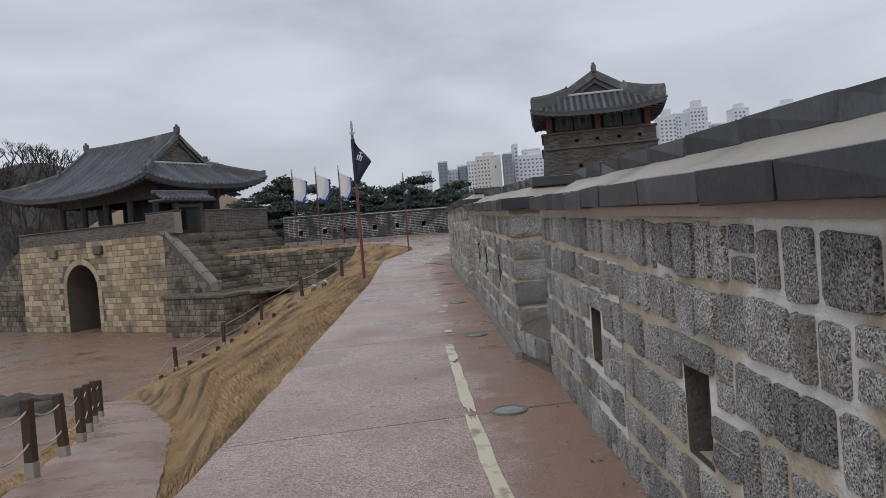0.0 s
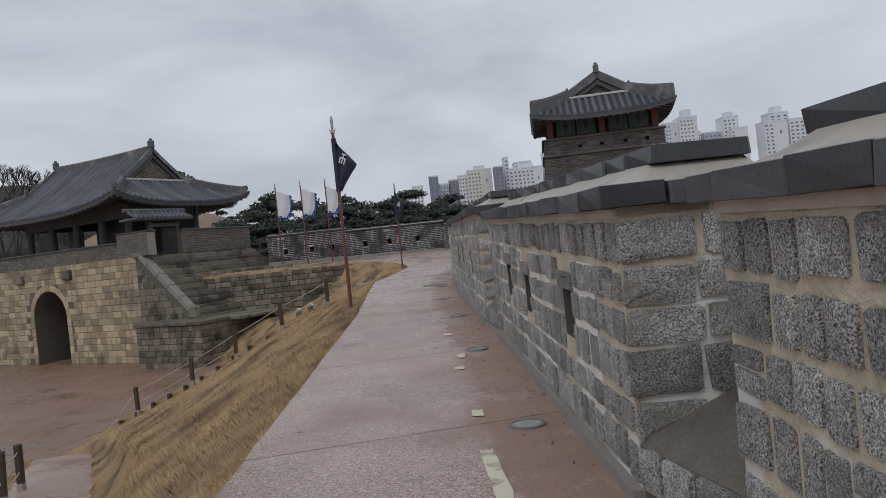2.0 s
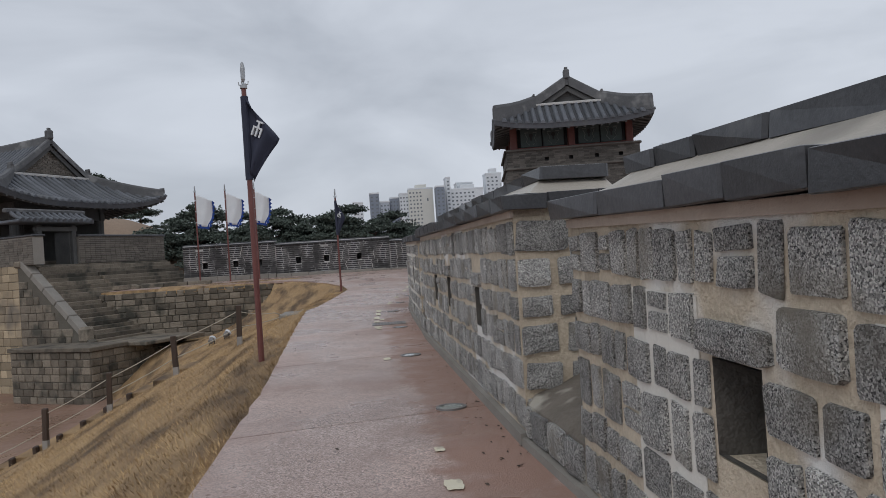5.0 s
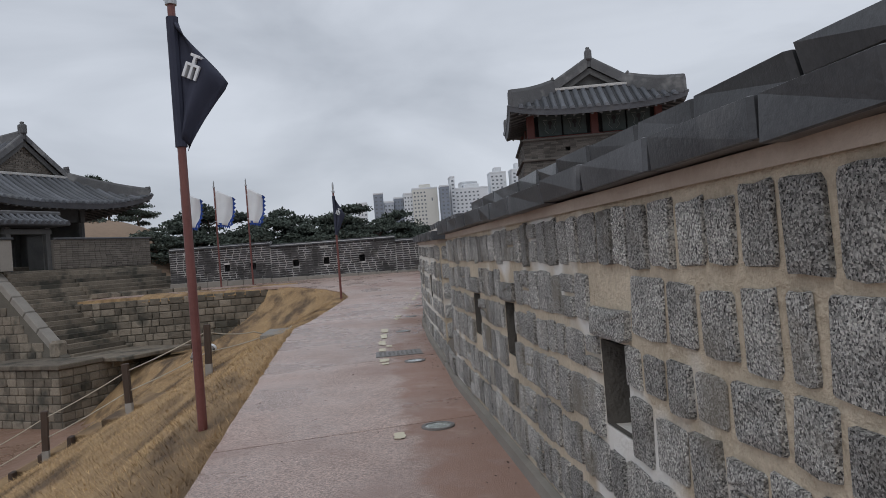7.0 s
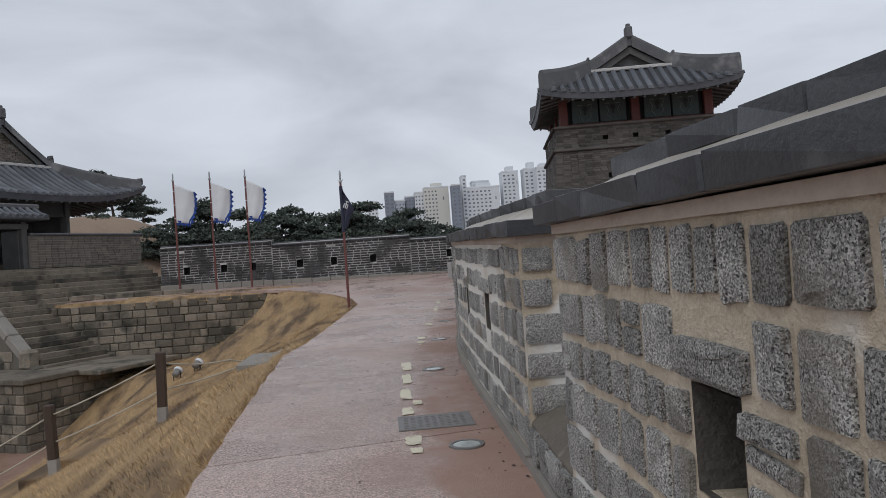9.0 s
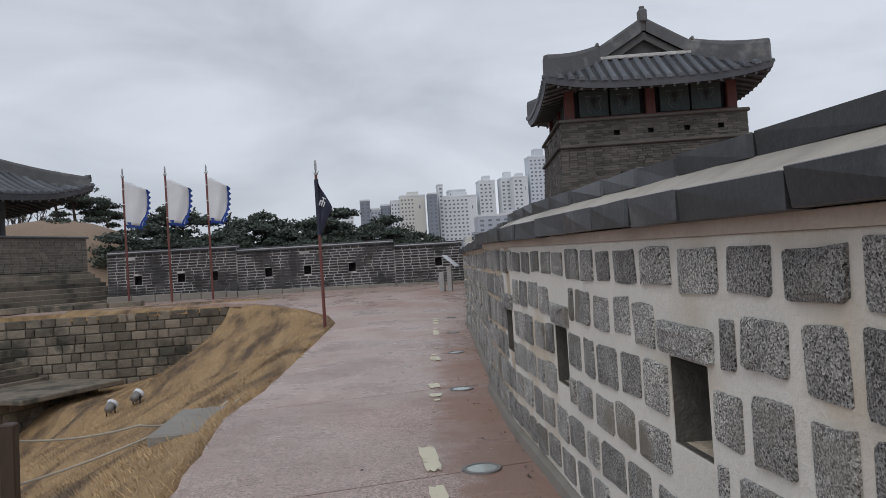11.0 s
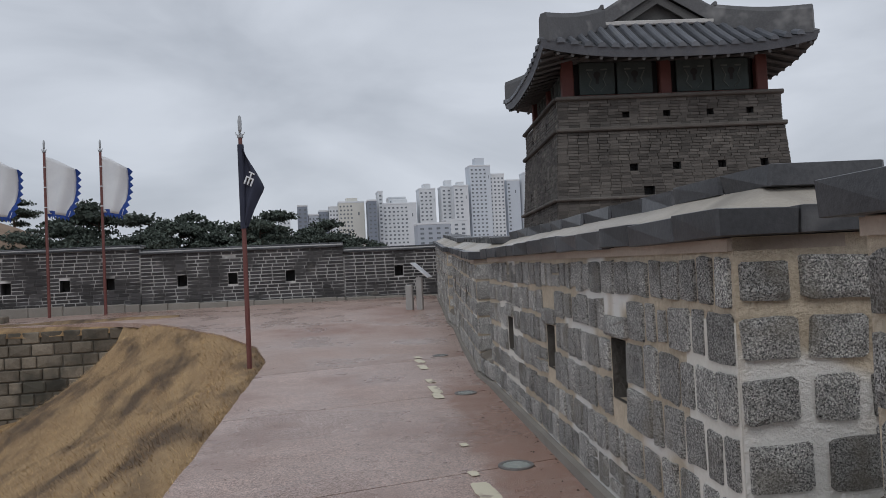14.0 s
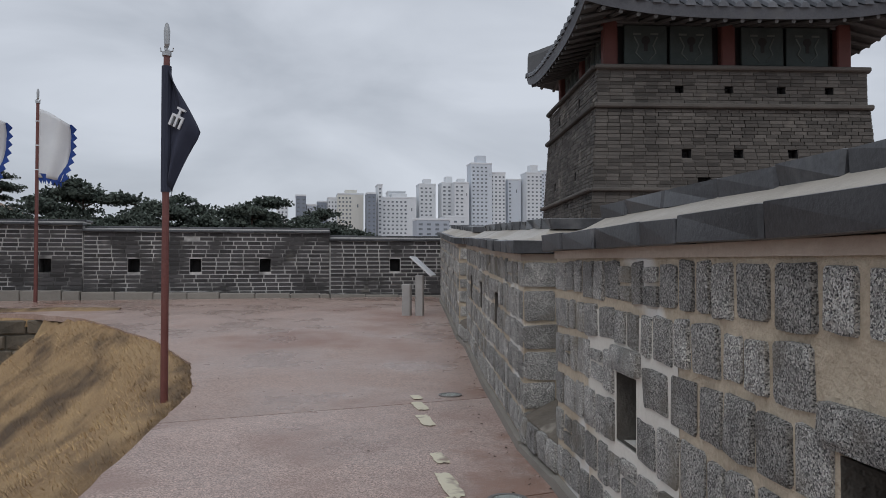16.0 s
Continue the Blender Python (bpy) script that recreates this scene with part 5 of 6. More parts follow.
# ---- brick parapet at the back of the plaza ----
def build_brick_wall(index, x0, x1, top, loops):
    w = thing("wall_brick_%d" % index, "parapet of black brick with white joints on a granite kerb", "wall", kind="structure")
    y = 54.0
    L = x1 - x0
    base = lambda x: 1.18 - 0.02 * (x + 11)
    holes = [(x - x0 - 0.16, x - x0 + 0.16, 1.93, 2.32) for x in loops]
    P = lambda s, d, z: Vector((x0 + s, y + d, z))
    sheet(lambda s, d, z: P(s, d + 0.008, z), L, base(x0) + 0.2, top, holes, 0.5, M["whitejoint"], "core", w, 2.0, False, M["brick"])
    part("backing", boxed(x0, x1, y + 0.52, y + 0.9, base(x0) + 0.2, top), M["brick"], w)
    rows = []
    z = top
    while z > base(x1) + 0.12:
        rows.append(z)
        z -= 0.122
    rows = rows[::-1]
    rg = random.Random(80 + index)
    for j, (a, b) in enumerate(zip(rows, rows[1:])):
        lay(w, [DARK_BRICK], "brick", (x0, y, 0), (1, 0, 0), (0, -1, 0), L, [a, b], 0.34, 0.42, 0.034, 0.022, holes, 90 + index * 40 + j, lambda *q: rg.random() > 0.004, 400)
    i = 0
    x = x0
    while x < x1 - 0.1:
        k = min(x1, x + rg.uniform(0.85, 1.1))
        zb = base((x + k) / 2)
        part("kerb_block", boxed(x + 0.006, k - 0.006, y - 0.28, y + 0.1, zb - 0.35, zb + 0.32 + rg.uniform(-0.012, 0.012), 0.025), M["plinth"], w)
        x = k
    for dep, wid, lift, th in ((-0.10, 0.4, 0.0, 0.07), (0.22, 0.8, 0.11, 0.07)):
        x = x0 - 0.03
        while x < x1:
            k = min(x1 + 0.03, x + rg.uniform(0.5, 0.9))
            part("cap_slab", boxed(x, k - 0.01, y + dep, y + dep + wid, top + lift, top + lift + th + rg.uniform(-0.006, 0.006), 0.015), M["cap"], w)
            x = k
    part("coping_render", boxed(x0, x1, y + 0.06, y + 0.86, top + 0.066, top + 0.115, 0.01), M["lime"], w)


build_brick_wall(1, -11.45, -6.02, 3.26, (-10.2, -8.4, -7.0))
build_brick_wall(2, -6.0, 0.9, 3.08, (-4.66, -2.97, -1.0))
build_brick_wall(3, 0.92, 6.0, 2.86, (2.9, 4.9))


# ---- watch tower ----
def build_tower():
    T = pose(11.99, 52.42, 0, 0, 0, -9)
    t = thing("watch_tower", "square grey-brown brick watch tower with small gun loops", "tower", at=T)
    W, D = 3.75, 3.15
    ZT, ZB = 7.4, 6.35

    def half(z):
        return 0.0 if z >= ZB else 0.05 + (ZB - z) * 0.065

    bm = bmesh.new()
    zs = [-4.0, ZB, ZB, ZT]
    rings = []
    for z, e in ((-4.0, half(-4.0)), (ZB, 0.05), (ZB + 0.01, 0.0), (ZT, 0.0)):
        rings.append([bm.verts.new((sx * (W - 0.3 + e), sy * (D - 0.3 + e), z)) for sx, sy in ((-1, -1), (1, -1), (1, 1), (-1, 1))])
    for a, b in zip(rings, rings[1:]):
        for k in range(4):
            bm.faces.new((a[k], a[(k + 1) % 4], b[(k + 1) % 4], b[k]))
    bm.faces.new(rings[-1])
    # near-black core, so the loops look shaded inside
    part("core", bm, M["dark"], t)
    big = [(-1.04, -0.70, 4.12, 4.46), (1.9, 2.24, 4.12, 4.46)]
    small = [(x - 0.13, x + 0.13, 4.98, 5.22) for x in (-1.32, 0.06, 1.52, 2.9)]
    crown = [(x - 0.12, x + 0.12, 6.74, 6.96) for x in (-1.5, -0.13, 1.33, 2.68)]
    low = [(x - 0.12, x + 0.12, 3.3, 3.55) for x in (-2.3, 0, 2.3)]

    def wall(name, width, dist, turn, holes, seed):
        rot = Matrix.Rotation(turn, 4, "Z")

        def Pt(s, d, z):
            e = half(z)
            s2 = (s / width * 2 - 1) * (width / 2 + e)
            return rot @ Vector((s2, -(dist + e) + d, z))

        hs = [(a + width / 2, b + width / 2, c, d) for a, b, c, d in holes]
        # loop reveals coloured near-black in place of the shade within them
        sheet(lambda s, d, z: Pt(s, d + 0.01, z), width, 0.5, ZB, [h for h in hs if h[3] < ZB], 0.3, M["towerjoint"], "face_core", t, 1.5, True, M["dark"])
        sheet(lambda s, d, z: Pt(s, d + 0.01, z), width, ZB + 0.005, ZT, [h for h in hs if h[3] > ZB], 0.3, M["towerjoint"], "face_core", t, 1.5, True, M["dark"])
        rg = random.Random(seed)
        rows = list(np.arange(2.0, ZB - 0.05, 0.098)) + [ZB - 0.05]
        rows2 = list(np.arange(ZB + 0.12, ZT - 0.02, 0.098))
        made, rv, rf = 0, [], []
        for rr in (rows2, rows[::-1]):
            for a, b in zip(rr, rr[1:]):
                for s, z, w_, h in courses(width, [min(a, b), max(a, b)], 0.3, 0.36, 0.014, hs, rg.randint(0, 9999)):
                    p = Pt(s, 0, z)
                    m = face_matrix(p, rot @ Vector((1, 0, 0)), rot @ Vector((0, -1, 0.02)), w_, rg.uniform(0.02, 0.05), h)
                    if made < 220:
                        piece("brick", TOWER_BRICK, t, m)
                    else:
                        k = len(rv)
                        rv += [m @ v.co for v in TOWER_BRICK.vertices]
                        rf += [tuple(k + i for i in p_.vertices) for p_ in TOWER_BRICK.polygons]
                    made += 1
        me = mesh_of("brick_rest", rv, rf, BRICK_FAR)
        tagged(piece("brick_rest", me, t), kind="stuff")

    wall("front", 2 * W, D, 0, big + small + crown + low, 5)
    wall("side", 2 * D, W, -math.pi / 2, [(x - 0.12, x + 0.12, z, z + 0.26) for x in (-1.5, 1.2) for z in (6.78, 4.6)], 6)
    wall("flank", 2 * D, W, math.pi / 2, [], 7)
    # string courses
    for z, e, h in ((ZB - 0.02, 0.11, 0.13), (ZT - 0.02, 0.07, 0.12), (4.06, 0.27, 0.1)):
        for sy in (1, -1):
            part("string_course", boxed(-W - e, W + e, sy * (D + e) - 0.08, sy * (D + e) + 0.08, z, z + h, 0.03), M["towerbrick"], t)
        for sx in (1, -1):
            part("string_course", boxed(sx * (W + e) - 0.08, sx * (W + e) + 0.08, -D - e + 0.085, D + e - 0.085, z, z + h, 0.03), M["towerbrick"], t)
    # timber storey
    p = thing("tower_pavilion", "timber look-out storey with red posts and painted green panels", "pavilion", at=T)
    w, d = 3.3, 2.75
    part("sill", boxed(-w - 0.1, w + 0.1, -d - 0.1, d + 0.1, 7.5, 7.62, 0.02), M["redwood"], p)
    for sx in (-1, 0, 1):
        for sy in (-1, 1):
            part("pillar", boxed(sx * w - 0.2, sx * w + 0.2, sy * d - 0.15, sy * d + 0.15, 7.5, 9.2, 0.04), M["redwood"], p)
    for sx in (-1, 1):
        part("pillar", boxed(sx * w - 0.15, sx * w + 0.15, -0.15, 0.15, 7.5, 9.2, 0.04), M["redwood"], p)
    part("plate", boxed(-w - 0.15, w + 0.15, -d - 0.15, d + 0.15, 8.75, 9.15, 0.03), M["timber"], p)
    # added near-black box that stands in for the unlit interior
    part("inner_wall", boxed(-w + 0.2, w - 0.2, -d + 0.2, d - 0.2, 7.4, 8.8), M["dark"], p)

    def panel(m, width):
        pn = part("panel", boxed(-width / 2, width / 2, -0.04, 0.04, 7.64, 8.72, 0.015), M["panel"], p)
        pn.matrix_basis = m
        # keyhole opening as a solid near-black shape, its shade put into colour
        bm = bmesh.new()
        tube(bm, [(0, -0.05, 8.3), (0, -0.02, 8.3)], 0.12, 12)
        box(bm, -0.05, 0.05, -0.05, -0.02, 8.0, 8.24)
        part("keyhole", bm, M["dark"], pn)
        bm = bmesh.new()
        for sx in (-1, 1):
            tube(bm, [(sx * 0.1, -0.045, 7.75), (sx * 0.28, -0.05, 7.95), (sx * 0.2, -0.05, 8.15), (sx * 0.32, -0.045, 8.4)], 0.022, 5)
            box(bm, sx * 0.24 - 0.11, sx * 0.24 + 0.11, -0.055, -0.035, 8.45, 8.5)
        part("painted_scroll", bm, M["panelpaint"], pn)

    for x0 in (-w / 2, w / 2):
        for k in (-1, 1):
            panel(Matrix.Translation((x0 + k * 0.64, -d, 0)), 1.2)
            panel(Matrix.Translation((x0 + k * 0.64, d, 0)) @ Matrix.Rotation(math.pi, 4, "Z"), 1.2)
    for y0 in (-d / 2, d / 2):
        for k in (-1, 1):
            panel(Matrix.Translation((-w, y0 + k * 0.6, 0)) @ Matrix.Rotation(-math.pi / 2, 4, "Z"), 1.1)
            panel(Matrix.Translation((w, y0 + k * 0.6, 0)) @ Matrix.Rotation(math.pi / 2, 4, "Z"), 1.1)
    r = thing("tower_roof", "grey tiled hip-and-gable roof with upswept corners", "roof", at=T @ pose(0, -0.2, 0, 0, 0, 90))
    build_roof(r, 4.25, 4.45, 2.3, 8.58, 11.15, 1.95, 0.4, 1.05, 0.42, "timber", (0.62, 0.82))


BRICK_FAR = material("towerbrick_joined", (0.052, 0.048, 0.045), (0.135, 0.124, 0.112), 0.9, 30, 0.9, each=0.4, island=True, bump=0.5, c=(0.21, 0.19, 0.165), c_at=(0.62, 0.74), c_scale=0.8)
build_tower()


# ---- flags ----
def cloth(name, outline, mat, parent, fold=0.09, holes=None):
    """A hanging cloth: outline(u, v) to out and down, waved across."""
    nu, nv = 14, 16
    vs, fs = [], []
    for j in range(nv + 1):
        for i in range(nu + 1):
            u, v = i / nu, j / nv
            x, z = outline(u, v)
            y = fold * u * math.sin(u * 6.5 + v * 2.2) + 0.05 * u * math.sin(v * 5)
            vs.append((x, y, z))
    n = nu + 1
    for j in range(nv):
        for i in range(nu):
            fs.append((j * n + i, j * n + i + 1, (j + 1) * n + i + 1, (j + 1) * n + i))
    me = mesh_of(name, vs, fs, mat, True)
    ob = piece(name, me, parent)
    md = ob.modifiers.new("thick", "SOLIDIFY")
    md.thickness = 0.006
    return ob


def pole_parts(f, h, r):
    bm = bmesh.new()
    tube(bm, [(0, 0, -0.25), (0, 0, h * 0.5), (0, 0, h)], [r, r * 0.92, r * 0.8], 12)
    part("pole", bm, M["pole"], f, smooth=False)
    bm = bmesh.new()
    tube(bm, [(0, 0, h), (0, 0, h + 0.05)], r * 1.2, 12)
    for a in range(4):
        d = Vector((math.cos(a * math.pi / 2), math.sin(a * math.pi / 2), 0))
        tube(bm, [(0, 0, h + 0.05), d * 0.07 + Vector((0, 0, h + 0.06)), d * 0.075 + Vector((0, 0, h + 0.1))], 0.009, 5)
    part("collar", bm, M["steel"], f)
    bm = bmesh.new()
    tube(bm, [(0, 0, h + 0.05), (0, 0, h + 0.09), (0, 0, h + 0.14), (0, 0, h + 0.3), (0, 0, h + 0.38), (0, 0, h + 0.4)], [0.012, 0.012, 0.032, 0.036, 0.022, 0.003], 10)
    part("spear_tip", bm, M["steel"], f)


def dark_flag(x, y, h, turn, long, wide):
    z = ground(x, y)
    f = thing("flag", "dark navy pennant with a pale emblem on a red pole", "flag", "flags along the wall", at=pose(x, y, z, 0, 0, turn))
    pole_parts(f, h, 0.045)

    def outline(u, v):
        tip = wide * (1 - (abs(v - 0.46) / (0.46 if v < 0.46 else 0.54)) ** (1.1 if v < 0.46 else 0.8) * 0.94)
        return 0.03 + u * max(0.03, tip), h - 0.12 - v * long - 0.16 * u * u

    cl = cloth("cloth", outline, M["navy"], f)
    bm = bmesh.new()
    cx, cz, k = wide * 0.42, h - 0.12 - long * 0.46, 1.0
    shape = ((-2, 5), (2, 5), (2, 4), (0.5, 4), (0.5, 1.5), (3, 1.5), (3, -4), (2, -4), (2, 0.5), (0.5, 0.5), (0.5, -4), (-0.5, -4), (-0.5, 0.5), (-2, 0.5), (-2, -4), (-3, -4), (-3, 1.5), (-0.5, 1.5), (-0.5, 4), (-2, 4))
    fc = bm.faces.new([bm.verts.new((cx + 0.024 * k * (a * 0.9 + b * 0.42), -0.06, cz + 0.024 * k * (b - a * 0.45))) for a, b in shape])
    r_ = bmesh.ops.extrude_face_region(bm, geom=[fc])
    bmesh.ops.translate(bm, vec=(0, 0.12, 0), verts=[v for v in r_["geom"] if isinstance(v, bmesh.types.BMVert)])
    part("emblem", bm, M["white"], f, "pale emblem")
    bm = bmesh.new()
    tube(bm, [(0, 0, h - 0.12 - long - 0.12), (0, 0, h - 0.12 - long + 0.25), (0, 0, h - 0.12)], 0.056, 10)
    part("sleeve", bm, M["navy"], f)


def white_flag(x, y, turn, sway):
    h, long, wide = 5.35, 1.85, 1.12
    z = ground(x, y)
    f = thing("flag", "white flag with a ragged blue border on a red pole", "flag", "flags along the wall", at=pose(x, y, z, 0, 0, turn))
    pole_parts(f, h, 0.05)

    def outline(u, v):
        return 0.04 + u * wide * sway * (1.0 - 0.28 * v * v), h - 0.15 - 0.42 * u ** 1.3 * (1 - 0.3 * v) - v * long * (1 - 0.10 * u)

    cloth("cloth", outline, M["white"], f, 0.14)

    def fold(u, v):
        return 0.14 * u * math.sin(u * 6.5 + v * 2.2) + 0.05 * u * math.sin(v * 5)

    bm = bmesh.new()
    for e, (fu, fv) in enumerate((((lambda s: 1.0), (lambda s: s)), ((lambda s: s), (lambda s: 1.0)))):
        n = 14
        inner, outer = [], []
        for i in range(n + 1):
            s = i / n
            u, v = fu(s), fv(s)
            ox, oz = outline(u, v)
            tooth = 0.16 if i % 2 else 0.05
            dx, dz = ((1, -0.1), (0.15, -1))[e]
            inner.append(bm.verts.new((ox - dx * 0.11, fold(u, v) - 0.006, oz - dz * 0.11)))
            outer.append(bm.verts.new((ox + dx * tooth, fold(u, v) + 0.02 * math.sin(i), oz + dz * tooth)))
        for a in range(n):
            bm.faces.new((inner[a], inner[a + 1], outer[a + 1], outer[a]))
    r_ = bmesh.ops.extrude_face_region(bm, geom=bm.faces[:])
    bmesh.ops.translate(bm, vec=(0, 0.016, 0), verts=[v for v in r_["geom"] if isinstance(v, bmesh.types.BMVert)])
    part("ragged_border", bm, M["blue"], f, "ragged deep-blue border")
    for zz in (0.5, 1.15, 1.8):
        bm = bmesh.new()
        tube(bm, [(0, 0, h - zz), (0, 0, h - zz + 0.03)], 0.058, 8)
        part("tie", bm, M["white"], f)


dark_flag(-2.17, 20.3, 4.05, -12, 1.12, 0.44)
dark_flag(-1.72, 40.8, 4.05, -10, 1.36, 0.34)
for fx, tw, sw in ((-10.3, -14, 0.85), (-8.58, -8, 0.8), (-6.9, -12, 0.72)):
    white_flag(fx, 52.95, tw, sw)


# ---- rope fences ----
def fence_post(x, y, h=1.0, group="posts of the bank fence"):
    z = ground(x, y)
    p = thing("fence_post", "dark brown square timber post with a grey foot", "fence post", group, at=pose(x, y, z, random.uniform(-2, 2), random.uniform(-2, 2), random.uniform(-12, 12)))
    part("timber_post", boxed(-0.062, 0.062, -0.062, 0.062, 0.2, h, 0.012), M["post"], p)
    part("foot", boxed(-0.066, 0.066, -0.066, 0.066, -0.3, 0.22, 0.01), M["postbase"], p)
    return Vector((x, y, z))


def rope(points, sag, name="fence_rope"):
    bm = bmesh.new()
    pts = []
    for a, b in zip(points, points[1:]):
        for i in range(8):
            t = i / 8
            pts.append(a.lerp(b, t) - Vector((0, 0, sag * 4 * t * (1 - t))))
    pts.append(points[-1])
    tube(bm, pts, 0.012, 6)
    ob = part(name, bm, M["rope"])
    tagged(ob, "pale twisted rope strung between the fence posts", "rope")


def fence(spots, sag):
    feet = [fence_post(x, y) for x, y in spots]
    for k in (0.85, 0.45):
        pts = [p + Vector((0, 0, k)) for p in feet]
        rope(pts, sag)
    return feet


near = fence([(-4.6, 7.0), (-5.25, 8.9), (-5.86, 10.8), (-6.52, 12.6), (-7.33, 14.5), (-8.15, 16.4), (-8.93, 18.3)], 0.10)
bank = fence([(-3.85, 28.05), (-5.5, 28.3), (-7.2, 28.4), (-8.75, 28.35), (-10.75, 28.5)], 0.03)
e1, e2, e3 = Vector((-3.1, 29.2, ground(-3.1, 29.2) + 0.25)), Vector((-2.75, 30.0, ground(-2.75, 30.0) + 0.03)), Vector((-2.45, 30.5, ground(-2.45, 30.5) + 0.03))
rope([bank[0] + Vector((0, 0, 0.85)), e1, e2, e3], 0.05, "loose_rope")
rope([bank[0] + Vector((0, 0, 0.45)), e2 + Vector((0.05, 0.1, 0)), e3 + Vector((0.12, 0.05, 0.0))], 0.05, "loose_rope")
low = bank[-1]
rope([low + Vector((0, 0, 0.85)), Vector((-11.6, 28.0, ground(-11.6, 28.0) + 0.05))], 0.02, "loose_rope")

# timber-edged steps down the bank
steps = thing("bank_steps", "earth steps with timber edges going down the grass bank", "steps", kind="structure")
for i in range(15):
    x = -2.7 - i * 0.58
    z = ground(x - 0.3, 29.2) + 0.03
    if i > 3:
        part("tread", boxed(x - 0.58, x, 28.6, 29.9, z - 0.3, z, 0.02), M["straw"], steps)
    if i > 5:
        part("edge_timber", boxed(x - 0.62, x - 0.52, 28.42, 28.62, z - 0.25, z + 0.02, 0.02), M["post"], steps)
part("top_slab", boxed(-2.95, -2.1, 28.9, 30.3, 0.2, 0.43, 0.02), M["plinth"], steps)


# ---- small things on the ground ----
def floodlight(x, y, turn):
    z = ground(x, y)
    f = thing("floodlight", "grey and black garden floodlight standing on the grass bank", "floodlight", "floodlights", at=pose(x, y, z, 0, 0, turn))
    m = Matrix.Translation((0, 0, 0.2)) @ Matrix.Rotation(radians(60), 4, "X")
    bm = bmesh.new()
    tube(bm, [m @ Vector((0, 0, -0.16)), m @ Vector((0, 0, -0.12)), m @ Vector((0, 0, 0.06))], [0.07, 0.11, 0.12], 14)
    part("housing", bm, M["iron"], f)
    bm = bmesh.new()
    tube(bm, [m @ Vector((0, 0, 0.06)), m @ Vector((0, 0, 0.14))], [0.14, 0.15], 14)
    part("hood", bm, M["white"], f)
    bm = boxed(-0.13, -0.115, -0.02, 0.02, -0.05, 0.22)
    box(bm, 0.115, 0.13, -0.02, 0.02, -0.05, 0.22)
    part("bracket", bm, M["dark"], f)


floodlight(-6.75, 41.35, 150)
floodlight(-7.35, 41.15, 165)


def ground_light(x, y):
    z = path_z(y) + 0.034
    g = thing("ground_light", "round glass uplight set flush in the walkway", "ground light", "ground lights", at=pose(x, y, z))
    bm = bmesh.new()
    n = 24
    a = [bm.verts.new((0.145 * math.cos(k * math.tau / n), 0.145 * math.sin(k * math.tau / n), -0.03)) for k in range(n)]
    b = [bm.verts.new((0.14 * math.cos(k * math.tau / n), 0.14 * math.sin(k * math.tau / n), 0.008)) for k in range(n)]
    c = [bm.verts.new((0.11 * math.cos(k * math.tau / n), 0.11 * math.sin(k * math.tau / n), 0.008)) for k in range(n)]
    d = [bm.verts.new((0.108 * math.cos(k * math.tau / n), 0.108 * math.sin(k * math.tau / n), -0.03)) for k in range(n)]
    for p, q in ((a, b), (b, c), (c, d)):
        for k in range(n):
            bm.faces.new((p[k], p[(k + 1) % n], q[(k + 1) % n], q[k]))
    part("rim", bm, M["iron"], g)
    bm = bmesh.new()
    tube(bm, [(0, 0, -0.02), (0, 0, 0.004)], 0.109, 24)
    part("lens", bm, M["glass"], g)


for gx, gy in ((0.42, 5.36), (0.36, 8.85), (0.23, 12.33), (0.14, 15.92), (-0.02, 19.3), (0.0, 22.9), (0.0, 26.5), (0.33, 29.77), (0.73, 33.21), (1.13, 36.55), (1.57, 40.27)):
    ground_light(gx, gy)

grate = thing("drain_cover", "square metal access cover set in the walkway", "drain cover", at=pose(-0.18, 23.75, path_z(23.75) + 0.032, 0, 0, 0))
part("frame", boxed(-0.33, 0.33, -0.27, 0.27, -0.03, 0.006, 0.004), M["iron"], grate)
for i in range(9):
    for j in range(7):
        part("stud", boxed(-0.28 + i * 0.063, -0.245 + i * 0.063, -0.22 + j * 0.063, -0.185 + j * 0.063, 0.005, 0.011, 0.003), M["iron"], grate)


def paint_patch(x, y, w, l, seed, parent, turn=0.0):
    rg = random.Random(seed)
    n = 22
    bm = bmesh.new()
    ring = []
    for k in range(n):
        a = math.tau * k / n
        c, s = math.cos(a), math.sin(a)
        q = max(abs(c), abs(s))
        px, py = c / q * w / 2 * rg.uniform(0.78, 1.06), s / q * l / 2 * rg.uniform(0.85, 1.05)
        px, py = px * math.cos(turn) - py * math.sin(turn), px * math.sin(turn) + py * math.cos(turn)
        ring.append(bm.verts.new((x + px, y + py, path_z(y + py) + 0.0385)))
    f = bm.faces.new(ring)
    r_ = bmesh.ops.extrude_face_region(bm, geom=[f])
    bmesh.ops.translate(bm, vec=(0, 0, 0.0025), verts=[v for v in r_["geom"] if isinstance(v, bmesh.types.BMVert)])
    bmesh.ops.recalc_face_normals(bm, faces=bm.faces[:])
    part("paint_patch", bm, M["paint"], parent)


marks = thing("paint_line", "worn pale-yellow painted line flaking off the walkway", "marking", kind="structure")
k_ = 0
for y0, y1, xa, xb in ((1.2, 3.3, 0.33, 0.25), (3.32, 5.32, 0.25, 0.13), (5.4, 7.3, 0.13, 0.06), (7.35, 8.35, 0.06, 0.02)):
    paint_patch((xa + xb) / 2, (y0 + y1) / 2, 0.105, y1 - y0, k_, marks, math.atan2(xa - xb, y1 - y0))
    k_ += 1
